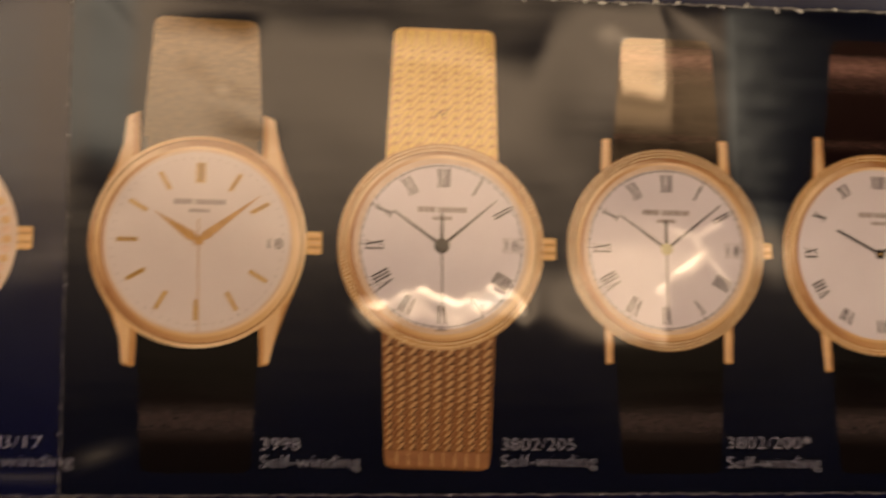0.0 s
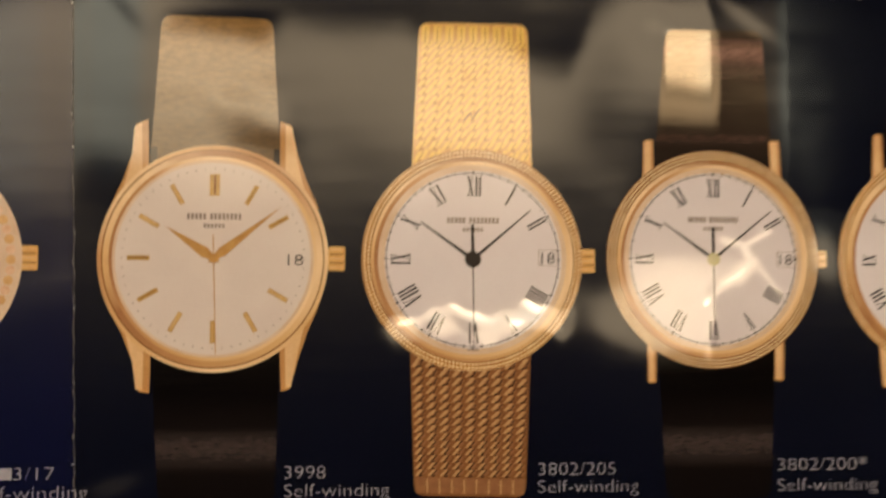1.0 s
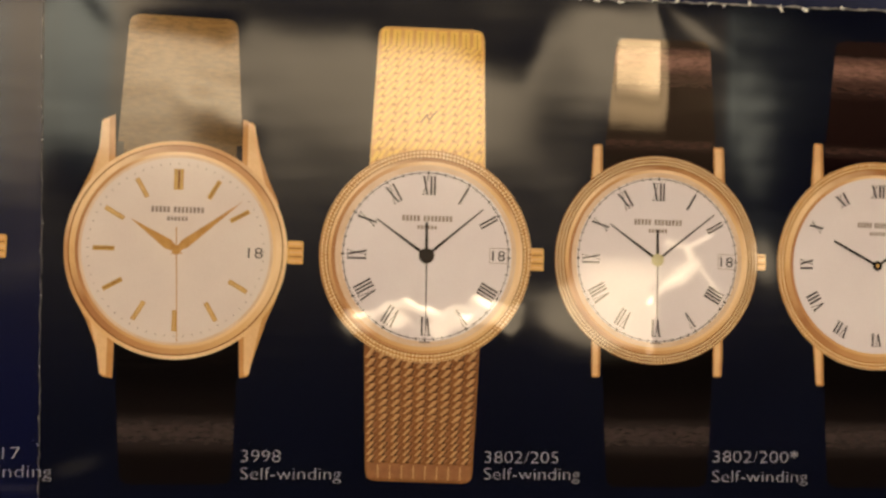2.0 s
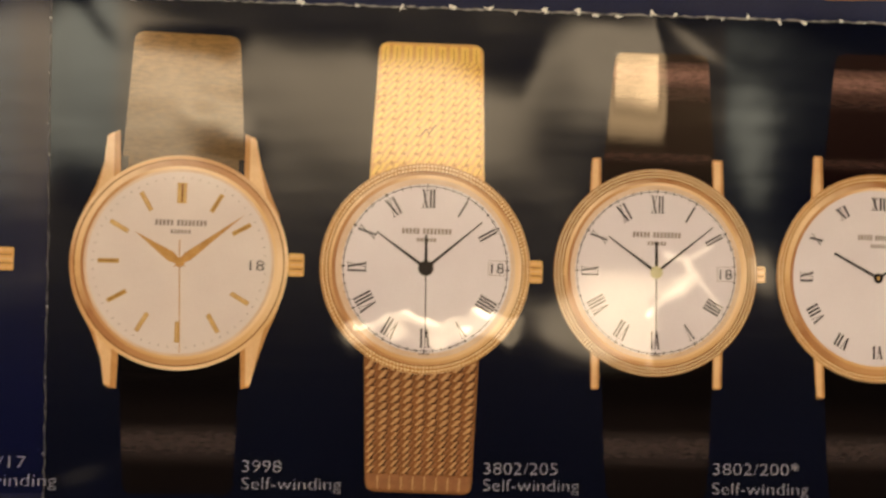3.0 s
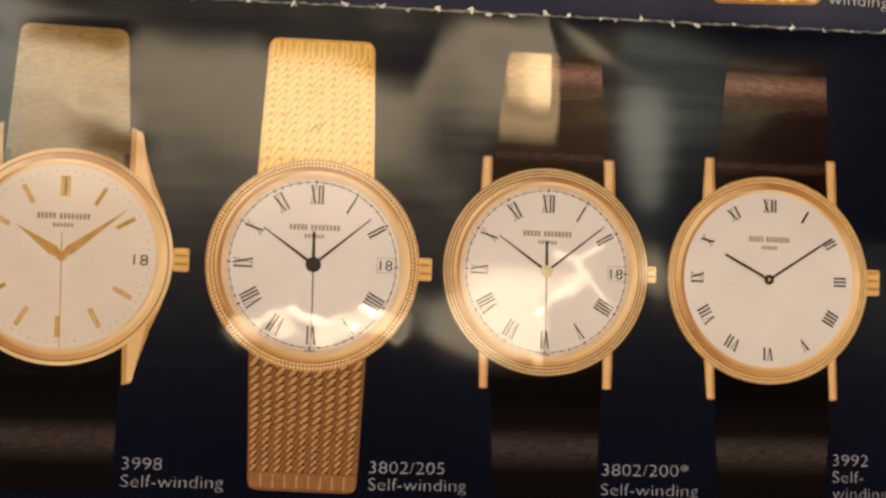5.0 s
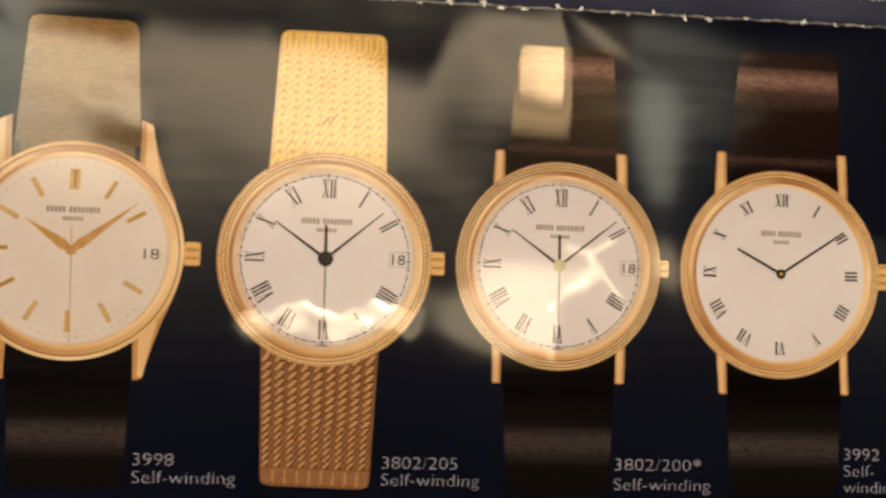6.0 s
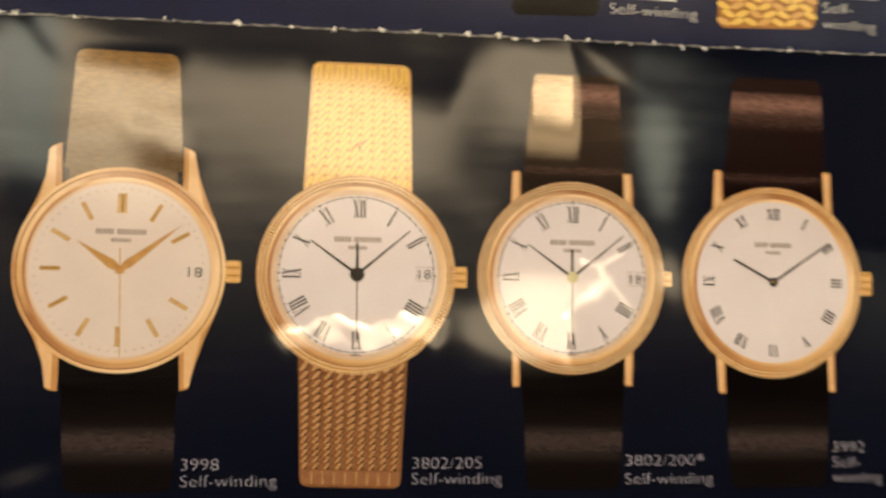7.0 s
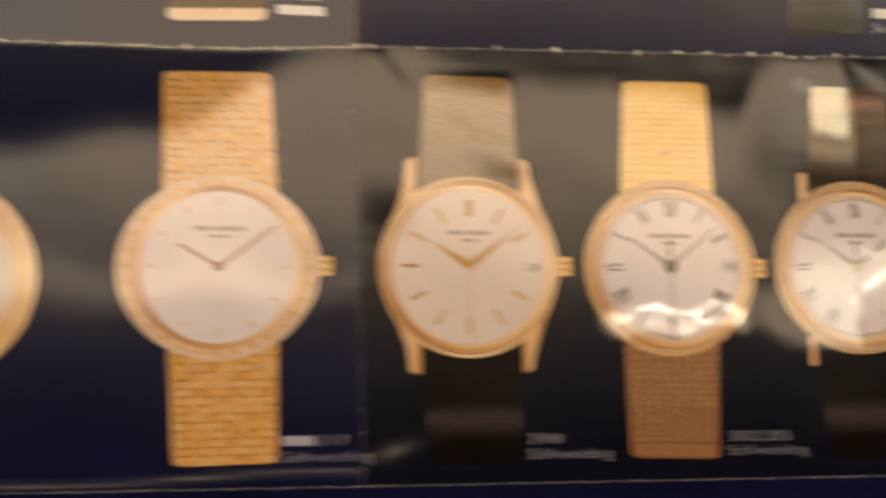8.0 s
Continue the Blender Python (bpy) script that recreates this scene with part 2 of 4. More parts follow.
def slope(x, y):
    """Shading slope in x and in y, apart from height(): the folds, the curl beside them and the crumples, shaped to
    place the glare.
    """
    x, y = np.asarray(x, float), np.asarray(y, float)
    tf, sf = top_fold(x), side_fold(y)
    upper, left, lower = sm(y, tf - 0.2, tf + 0.2), 1 - sm(x, sf - 0.4, sf + 0.4), 1 - sm(y, BOTTOM - 0.2, BOTTOM + 0.2)
    mid = (1 - upper) * (1 - lower)
    right = 1 - left
    crease = sm(x, 38.4 + 0.7 * np.sin(y * 0.3) * 0.5 - 1.2 * sm(y, 36, 43), 39.4 - 1.2 * sm(y, 36, 43) + 3.5 * (1 - sm(y, 14, 26)))
    gx = 0.012 * ripple(x, y, 34, 0) + 0.008 * ripple(x * 0.4, y, 4.5, 12)
    gy = 0.016 * ripple(x, y, 30, 6) + 0.007 * ripple(x * 0.35, y, 4.0, 2)
    # curl towards the top fold
    begin = 33.8 + 1.4 * np.sin(x * 0.13 + 1.0) - (3.4 + 0.15 * x) * sm(x, -12, -7) * (1 - sm(x, 14, 20)) - 1.8 * hump(x, 10, 4.5) + 6 * hump(x, -54, 8) + 6 * sm(x, 15, 25)
    gy = gy + mid * right * 0.13 * sm(y, begin - 2.5, begin + 6)
    # the crumpled middle, and the part beyond the vertical crease
    gy = gy + mid * right * (1 - crease) * sm(x, 8, 20) * 0.045 * (ripple(x, y, 19, 3) + 0.25) * sm(y, 2, 10)
    beyond = mid * right * crease
    gy = gy + beyond * (0.078 * sm(y, -4, 14) - 0.078 * hump(x, 56.0 - 0.05 * y, 4.0) * sm(y, 6, 14) * (1 - sm(y, 26, 36))
                        - 0.075 * hump(x, 41 + (41 - y) * 1.3, 2.2) * sm(y, 33, 38) + 0.035 * sm(y, 25, 37) + 0.018 * hump(x, 72, 7))
    gx = gx - beyond * 0.20 * sm(x, 48, 51.5) * sm(y, 2, 10)
    gx = gx + mid * right * 0.10 * hump(x, 38.2, 2.2) * sm(y, 12, 26)
    # the bowed ridge below the second watch and the bright dent beside it
    brow = -7.95 + 0.95 * np.cos(0.515 * (x + 3.6)) + 0.05 * x + 0.25 * np.sin(1.7 * x)
    dent = sm(x, -15.5, -11) * (1 - sm(x, 13.5, 17.0))
    below = brow - y
    gy = gy - mid * dent * sm(below, -0.25, 0.45) * (1 - sm(below, 2.0, 6.2)) * np.clip(0.24 + 0.26 * ripple(x, y, 5.5, 9) - 0.10 * hump(below, 2.2, 0.8), 0.02, 0.4)
    gx = gx + mid * dent * (0.10 * ripple(x, y, 5, 14) - 0.21 * sm(x, -15, -11.5) * (1 - sm(x, 12, 14.5))) * hump(y, brow - 2, 2.5)
    gy = gy - mid * (0.132 + 0.05 * ripple(x, y, 8, 5)) * hump(x, 20.5, 6.5) * hump(y, -9.5 - 0.25 * (x - 21), 4.0)
    gx = gx + mid * 0.26 * hump(x, 20.0, 6.0) * hump(y, -9.5 - 0.25 * (x - 21), 4.0)
    gx = gx + mid * right * 0.15 * (1 - sm(x, -56, -45)) * sm(y, 6, 16)
    # the creased half of the third watch
    half = sm(x + 0.8 * np.sin(y * 0.6), 18, 29) * (1 - sm(x + 0.8 * np.sin(y * 0.9), 37.2, 39.0)) * (1 - sm(y + 0.06 * (x - 30), -3.5, 2.5)) * sm(y, -18.5, -12)
    gy = gy - mid * half * (0.132 + 0.04 * hump(x, 31, 6) * hump(y, -6, 6) + 0.04 * ripple(x, y, 9, 4))
    gy = gy + mid * (1 - crease) * (0.08 * sm(x, 22, 36) - 0.125 * sm(x, 22, 30) * sm(y, 19, 39) + 0.006 * ripple(x * 0.5, y, 4, 7) * sm(x, 27, 30)) * sm(y, 3, 10) * (1 - sm(y, 39.5, 42.5))
    gy = gy - mid * 0.07 * hump(x, 0, 12) * sm(y, 14, 20) * (1 - sm(y, begin - 2, begin + 1))
    gy = gy + mid * 0.022 * hump(x, 21, 6) * hump(y, 22, 9)
    gx = gx - mid * half * 0.05
    spot = hump(x, 43.0, 5.0) * hump(y, -2.0, 5.0)
    gy = gy - mid * spot * 0.08 * ripple(x, y, 9, 16)
    gx = gx + mid * spot * 0.10 * ripple(x, y, 7, 11)
    crumple = 0
    for a, b, c, d, wide, deep in ((37.2, -15.5, 37.6, -7.5, 0.7, 0.06), (37.0, -7.0, 39.7, -3.9, 0.6, 0.20), (39.7, -3.9, 42.4, -2.5, 0.9, 0.22), (42.4, -2.5, 44.4, -0.6, 1.3, 0.24),
                                   (44.4, -0.6, 43.3, 2.1, 0.8, 0.2), (43.3, 2.1, 47.5, 4.6, 0.6, 0.13), (45.6, -1.2, 49.5, -6.0, 0.4, 0.14), (40.0, 3.0, 43.3, 2.1, 0.6, 0.13)):
        crumple = np.maximum(crumple, deep * along_line(x, y, a, b, c, d, wide))
    gy = gy - mid * crumple
    gy = gy - mid * 0.12 * hump(x, 56.5, 2.8) * hump(y, 1 - 0.5 * (x - 56), 4.5)
    # a facet in the shading only, aimed to put glare on the third watch's upper strap
    edge = 28.7 + (y - 12) * 0.09
    facet = mid * (1 - crease) * sm(x, edge - 0.4, edge + 0.4) * sm(y, 14.0, 18.0) * (1 - sm(y, 36.3, 37.0))
    lean = ((y + 5) / 152 - (0.02 + 0.89 * sm(y, 18.0, 30.5) - y / 1000) / 1.65) / 2 + 0.008 * ripple(x * 0.5, y, 3, 7)
    gy = gy * (1 - facet) + facet * lean
    gx = gx * (1 - facet) - facet * 0.05 * sm(x, 33, 37.5)
    # beside the side fold
    gx = gx + mid * (-0.08 * hump(x, sf + 2.0, 2.0) - 0.08 * hump(x, sf - 2.0, 2.0))
    gy = gy + mid * right * 0.09 * hump(x, -56 + (41 - y) * 0.75, 2.2) * sm(y, 31, 37)
    gy = gy + mid * right * 0.06 * hump(x, -55, 6) * hump(y, 10, 6)
    gy = gy - mid * right * 0.115 * hump(x, -53, 5.0) * hump(y, -34 + 0.3 * (x + 52), 2.0)
    # strap of the first watch, crumpled a little
    gy = gy + mid * 0.05 * ripple(x, y, 5.5, 2) * hump(x, -37, 9) * hump(y, 26, 7)
    gy = gy - mid * 0.06 * along_line(x, y, -42.0, 28.0, -36.5, 25.0, 2.0) - mid * 0.08 * along_line(x, y, -36.0, 24.2, -30.0, 22.0, 1.7)
    gy = gy + mid * 0.046 * along_line(x, y, -34.5, 19.2, -29.0, 17.5, 3.0)
    gy = gy + mid * 0.085 * sm(y + 0.08 * (x + 38), 31.0, 34.4) * sm(x, -50, -45) * (1 - sm(x, -33, -28)) * (1 - sm(y, 36.3, 38.5))
    gy = gy + mid * right * (1 - crease) * 0.015 * ripple(x, y, 14, 8) * sm(y, 4, 12)
    # the panel past the side fold
    shade = 20 + 4 * sm(x, -125, -100) + 15 * sm(x, -98, -64)
    gy = gy + mid * left * (0.17 * sm(y, shade - 5.0, shade + 7.0) - 0.035 * hump(y, -4 + 1.5 * np.sin(x * 0.2), 4))
    gy = gy - mid * left * 0.13 * hump(y, -38.6 + 0.9 * np.sin(x * 0.07), 0.9)
    # the panels above and below
    gy = gy + upper * (right * 0.15 - left * 0.02) + lower * 0.02
    return np.clip(gx, -0.4, 0.4), np.clip(gy, -0.33, 0.3)


def height(x, y):
    """Height in mm: the leaflet lies almost flat; the upper panel lifts a little from the fold."""
    x, y = np.asarray(x, float), np.asarray(y, float)
    d = y - top_fold(x)
    lift = 0.06 * np.where(d > 0, d, 0) - 0.35 * np.exp(-np.abs(d) / 1.5)
    e = x - side_fold(y)
    lift = lift - 0.35 * np.exp(-np.abs(e) / 1.5)
    f = y - BOTTOM
    lift = lift - 0.3 * np.exp(-np.abs(f) / 1.5) + 0.02 * np.where(f < 0, -f, 0)
    ridge = 0.25 * np.exp(-((y + 13.5) / 3.5) ** 2) * sm(x, -20, -10) * (1 - sm(x, 24, 34))
    return lift + ridge + 0.12 * ripple(x, y, 34, 0)


def settle(bm, lift):
    """Lays a flat mesh, in mm, on the sheet; returns the normals at its points."""
    co = np.array([v.co[:] for v in bm.verts])
    x, y = co[:, 0], co[:, 1]
    z = height(x, y) + lift + co[:, 2]
    gx, gy = slope(x, y)
    for v, px, py, pz in zip(bm.verts, x, y, z):
        v.co = (px / 1000, py / 1000, pz / 1000)
    n = np.stack([-gx, -gy, np.ones_like(gx)], 1)
    return n / np.linalg.norm(n, axis=1)[:, None]


def cut(bm, step):
    """Cuts a flat mesh along a grid, so that it can follow the sheet."""
    bmesh.ops.triangulate(bm, faces=bm.faces[:])
    for axis in (0, 1):
        vs = [v.co[axis] for v in bm.verts]
        lo, hi = min(vs), max(vs)
        k = math.floor(lo / step) + 1
        while k * step < hi:
            no = (1, 0, 0) if axis == 0 else (0, 1, 0)
            co = (k * step, 0, 0) if axis == 0 else (0, k * step, 0)
            bmesh.ops.bisect_plane(bm, geom=bm.verts[:] + bm.edges[:] + bm.faces[:], dist=1e-5, plane_co=co, plane_no=no)
            k += 1


def finish(name, bm, normals, material, parent, label="", middle=None):
    me = bpy.data.meshes.new(name)
    if middle:
        uv = bm.loops.layers.uv.new("round")
        for f in bm.faces:
            for lp in f.loops:
                lp[uv].uv = (lp.vert.co.x * 1000 - middle[0], lp.vert.co.y * 1000 - middle[1])
    bm.to_mesh(me)
    bm.free()
    for p in me.polygons:
        p.use_smooth = True
    me.normals_split_custom_set_from_vertices(normals.tolist())
    me.materials.append(material)
    ob = new(name, me)
    ob.parent = parent
    if label:
        tagged(ob, label)
    return ob


def lay(name, polys, material, parent, lift, label="", step=1.0, middle=None, rise=0.006):
    """One printed piece from flat outlines in mm, laid on the sheet; overlapping outlines rise a hair over one another."""
    bm = bmesh.new()
    for i, poly in enumerate(polys):
        area = sum(a[0] * b[1] - b[0] * a[1] for a, b in zip(poly, poly[1:] + poly[:1]))
        bm.faces.new([bm.verts.new((px, py, rise * (i % 4))) for px, py in (poly if area > 0 else poly[::-1])])
    xs = [v.co.x for v in bm.verts]
    ys = [v.co.y for v in bm.verts]
    if len(polys) < 60 and max(max(xs) - min(xs), max(ys) - min(ys)) > 1.6 * step:
        cut(bm, step)
    return finish(name, bm, settle(bm, lift), material, parent, label, middle)


def ring_polys(cx, cy, r0, r1, n=120, squash=1.0, fine=1.2):
    out = []
    rings = max(1, round((r1 - r0) / fine))
    for k in range(rings):
        a, b = r0 + (r1 - r0) * k / rings, r0 + (r1 - r0) * (k + 1) / rings
        for i in range(n):
            u, v = 2 * math.pi * i / n, 2 * math.pi * (i + 1) / n
            q = [(cx + r * math.cos(w), cy + squash * r * math.sin(w)) for r, w in ((a, u), (b, u), (b, v), (a, v))]
            out.append(q if a > 1e-6 else q[1:3] + [q[0]])
    return out


def disc(name, cx, cy, r0, r1, material, parent, lift, label="", n=160, squash=1.0):
    return lay(name, ring_polys(cx, cy, r0, r1, n, squash, 0.45 if name == "dial" else 0.8), material, parent, lift, label, middle=(cx, cy), rise=0)


def rounded(corners, r, which=(0, 1, 2, 3)):
    """An outline with some corners rounded."""
    out, n = [], len(corners)
    for i, p in enumerate(corners):
        p = Vector(p)
        if i not in which:
            out.append(tuple(p))
            continue
        a, b = (Vector(corners[i - 1]) - p).normalized(), (Vector(corners[(i + 1) % n]) - p).normalized()
        for k in range(5):
            t = k / 4
            q = p + a * r * (1 - t) ** 2 + b * r * t ** 2
            out.append(tuple(q))
    return out


def turned(polys, ang, cx, cy):
    c, s = math.cos(ang), math.sin(ang)
    return [[(cx + px * c - py * s, cy + px * s + py * c) for px, py in poly] for poly in polys]


def empty(name, x, y):
    ob = new(name)
    ob.empty_display_size = 0.005
    return ob


# ---- letters ----
def words(name, text, x, base, cap, width, material, parent, lift=0.05, label="", slim=-0.022):
    """A line of text with its left end at x, on a base line, with a height of capitals and a whole width in mm."""
    cu = bpy.data.curves.new("line", "FONT")
    cu.body, cu.size, cu.resolution_u, cu.offset = text, 1.0, 3, slim
    tmp = bpy.data.objects.new("line", cu)
    scene.collection.objects.link(tmp)
    dg = bpy.context.evaluated_depsgraph_get()
    me = bpy.data.meshes.new_from_object(tmp.evaluated_get(dg))
    bpy.data.objects.remove(tmp)
    bm = bmesh.new()
    bm.from_mesh(me)
    xs = [v.co.x for v in bm.verts]
    lo, hi = min(xs), max(xs)
    for v in bm.verts:
        v.co = (x + (v.co.x - lo) / (hi - lo) * width, base + v.co.y / 0.73 * cap, 0)
    for f in bm.faces:
        f.normal_update()
        if f.normal.z < 0:
            f.normal_flip()
    return finish(name, bm, settle(bm, lift), material, parent, label)


def bar(x0, y0, x1, y1):
    return [(x0, y0), (x1, y0), (x1, y1), (x0, y1)]


def roman(text, h, squeeze=0.66):
    """Outlines of a Roman numeral of height h round its middle, with thick and thin strokes and serifs."""
    thick, thin, gap = 0.17, 0.06, 0.09
    adv = {"I": 0.24, "V": 0.66, "X": 0.66}
    total = sum(adv[c] for c in text) + gap * (len(text) - 1)
    out, at = [], -total / 2
    for c in text:
        w = adv[c]
        l, r, m = at, at + w, at + w / 2
        if c == "I":
            out += [bar(m - thick / 2, -0.5, m + thick / 2, 0.5), bar(l, 0.46, r, 0.5), bar(l, -0.5, r, -0.46)]
        elif c == "V":
            out += [[(l + 0.08, 0.5), (l + 0.08 + thick, 0.5), (m + 0.09, -0.5), (m - 0.03, -0.5)],
                    [(r - 0.13, 0.5), (r - 0.13 + thin, 0.5), (m + 0.06, -0.5), (m, -0.5)],
                    bar(l, 0.46, l + 0.3, 0.5), bar(r - 0.22, 0.46, r, 0.5)]
        else:
            out += [[(l + 0.06, 0.5), (l + 0.06 + thick, 0.5), (r - 0.06, -0.5), (r - 0.06 - thick, -0.5)],
                    [(r - 0.14, 0.5), (r - 0.14 + thin, 0.5), (l + 0.14, -0.5), (l + 0.14 - thin, -0.5)],
                    bar(l, 0.46, l + 0.28, 0.5), bar(r - 0.24, 0.46, r, 0.5), bar(l, -0.5, l + 0.24, -0.46), bar(r - 0.28, -0.5, r, -0.46)]
        at += w + gap
    return [[(px * h * squeeze, py * h) for px, py in poly] for poly in out]


NUMERALS = ["XII", "I", "II", "III", "IIII", "V", "VI", "VII", "VIII", "IX", "X", "XI"]


# ---- the parts of a printed watch ----
def strap_piece(name, quad, material, thing, lift, label, ends):
    return lay(name, [rounded(quad, 1.7, ends)], material, thing, lift, label)


def hand(name, cx, cy, tip, wide, material, parent, lift, tail=0.0, dauphine=False, point=0.35):
    d = Vector(tip)
    n = Vector((-d.y, d.x)).normalized()
    u = d.normalized()
    if dauphine:
        pts = [-u * 1.2, u * 1.6 + n * wide, d, u * 1.6 - n * wide]
    else:
        pts = [-u * tail + n * wide, d + n * wide * point, d - n * wide * point, -u * tail - n * wide]
    return lay(name, [[(cx + p.x, cy + p.y) for p in pts]], material, parent, lift, "", 1.5)


def crown(cx, cy, w, h, thing, lift=0.10):
    c = lay("crown", [rounded([(cx, cy - h / 2), (cx + w, cy - h / 2), (cx + w, cy + h / 2), (cx, cy + h / 2)], 0.35)], GOLD, thing, lift, "fluted gold winding crown")
    k = max(3, round(h / 0.7))
    for i in range(k):
        y = cy - h / 2 + h * (i + 0.75) / (k + 0.5)
        lay("flute", [bar(cx + 0.25, y - 0.10, cx + w - 0.25, y + 0.10)], GOLD_DEEP if i % 2 else GOLD_PALE, c, lift + 0.02)
    return c


def hobnails(cx, cy, r0, rows, pitch, thing, lift, ground=GOLD_DARK):
    """Rows of fine studs round a bezel, joined, too fine to tell apart singly."""
    polys = []
    for k in range(rows):
        r = r0 + k * pitch
        n = int(2 * math.pi * r / pitch)
        for i in range(n):
            a = 2 * math.pi * (i + 0.5 * (k % 2)) / n
            s = pitch * 0.46
            polys.append([(cx + (r + u) * math.cos(a) - v * math.sin(a), cy + (r + u) * math.sin(a) + v * math.cos(a)) for u, v in ((-s, 0), (0, -s), (s, 0), (0, s))])
    disc("studded_ring", cx, cy, r0 - pitch * 0.6, r0 + (rows - 0.4) * pitch, ground, thing, lift - 0.02)
    return tagged(lay("hobnail_pattern", polys, STUD, thing, lift, "fine studded hobnail pattern", rise=0), kind="stuff")


def minute_track(cx, cy, r, parent, lift, material, ring=True):
    polys = []
    for i in range(60):
        a = math.pi * i / 30
        w, l = (0.11, 0.6) if i % 5 == 0 else (0.07, 0.5)
        polys += turned([bar(r - l / 2, -w, r + l / 2, w)], a, cx, cy)
    if ring:
        polys += ring_polys(cx, cy, r - 0.05, r + 0.05, 180)
    return lay("minute_track", polys, material, parent, lift, rise=0.003)


def name_bars(cx, y, parent, lift, material, wide=8.2):
    """A maker's line and a shorter one under it, each a row of small plain bars."""
    for counts, width, base, tall in (((5, 8), wide, y, 0.92), ((6,), wide * 0.40, y - 1.42, 0.62)):
        pitch = width / (sum(counts) + 0.7 * (len(counts) - 1))
        x = cx - width / 2
        for count in counts:
            for _ in range(count):
                lay("lettering_bar", [bar(x + pitch * 0.12, base - tall / 2, x + pitch * 0.80, base + tall / 2)], material, parent, lift)
                x += pitch
            x += pitch * 0.7


def lug(polys, thing, lift=0.08):
    for i, p in enumerate(polys):
        # the pictured metal's shading as ink: darker outline, paler highlight inside
        body = lay("lug", [p], GOLD_SHADE, thing, lift, step=1.2)
        mx, my = sum(q[0] for q in p) / len(p), sum(q[1] for q in p) / len(p)
        lay("lug_highlight", [[(mx - 0.10 + (qx - mx) * 0.62, my + (qy - my) * 0.93) for qx, qy in p]], GOLD_PALE, body, lift + 0.02, step=1.2)


def watch(label, cx, cy):
    return tagged(empty("printed_wristwatch", cx, cy), label, "watch picture", "row of printed wristwatches")


def roman_dial(cx, cy, r, thing, numeral_r, numeral_h, skip=(), squeeze=0.56, material=DIAL):
    dial = disc("dial", cx, cy, 0, r, material, thing, 0.26, "white dial with black Roman numerals")
    for k, text in enumerate(NUMERALS):
        if k in skip:
            continue
        a = math.pi / 2 - math.pi * k / 6
        lay("hour_numeral", turned(roman(text, numeral_h, squeeze), a - math.pi / 2, cx + numeral_r * math.cos(a), cy + numeral_r * math.sin(a)), BLACK, dial, 0.30, rise=0.004)
    return dial


def date_box(cx, cy, parent, lift=0.30):
    polys = [bar(cx - 1.5, cy + 1.15, cx + 1.5, cy + 1.24), bar(cx - 1.5, cy - 1.24, cx + 1.5, cy - 1.15),
             bar(cx - 1.5, cy - 1.15, cx - 1.41, cy + 1.15), bar(cx + 1.41, cy - 1.15, cx + 1.5, cy + 1.15)]
    lay("date_frame", polys, GREY_INK, parent, lift)
    words("date", "18", cx - 1.05, cy - 0.85, 1.75, 2.1, BLACK, parent, lift + 0.01, slim=-0.004)


def woven_links(strap, corner, rows, cols, lift, tones, gap):
    """Slanting links of a woven gold bracelet; corner(u, v) gives the place across and along the strap."""
    notches = []

    def at(i, j, a, b):
        return corner(min(max((i + a) / cols, 0), 1), min(max((j + b) / rows, 0), 1) * 0.86)
    for j in range(rows):
        for i in range(cols):
            k = 0.10 * (j % 2)
            for a in (0.0, 0.5):
                b = 0.0 if a == 0 else 0.22
                q = [at(i, j, k + a, b), at(i, j, k + a + 0.31, b - 0.05), at(i, j, k + a + 0.73, b + 0.72), at(i, j, k + a + 0.42, b + 0.80)]
                if q[0] != q[1] and q[2] != q[3]:
                    lay("link", [q], random.choice(tones), strap, lift + 0.006 * (i % 2), step=3)
            notches.append([at(i, j, k + 0.34, -0.06), at(i, j, k + 0.66, -0.13), at(i, j, k + 0.68, 0.03), at(i, j, k + 0.42, 0.10)])
            notches.append([at(i, j, k + 0.36, 0.06), at(i, j, k + 0.43, 0.04), at(i, j, k + 0.84, 0.76), at(i, j, k + 0.79, 0.80)])
    for i in range(cols):
        lay("link", [[corner((i + 0.12) / cols, 0.85), corner((i + 0.80) / cols, 0.85), corner((i + 0.80) / cols, 0.99), corner((i + 0.12) / cols, 0.99)]], tones[-1], strap, lift, step=1.5)
        notches.append([corner((i + 0.42) / cols, 0.84), corner((i + 0.52) / cols, 0.84), corner((i + 0.50) / cols, 0.97), corner((i + 0.44) / cols, 0.97)])
    notches = [n for n in notches if n[0] != n[1] and n[2] != n[3]]
    tagged(lay("weave_gap", notches, gap, strap, lift + 0.02, "dark gaps between the links", step=50, rise=0), kind="stuff")


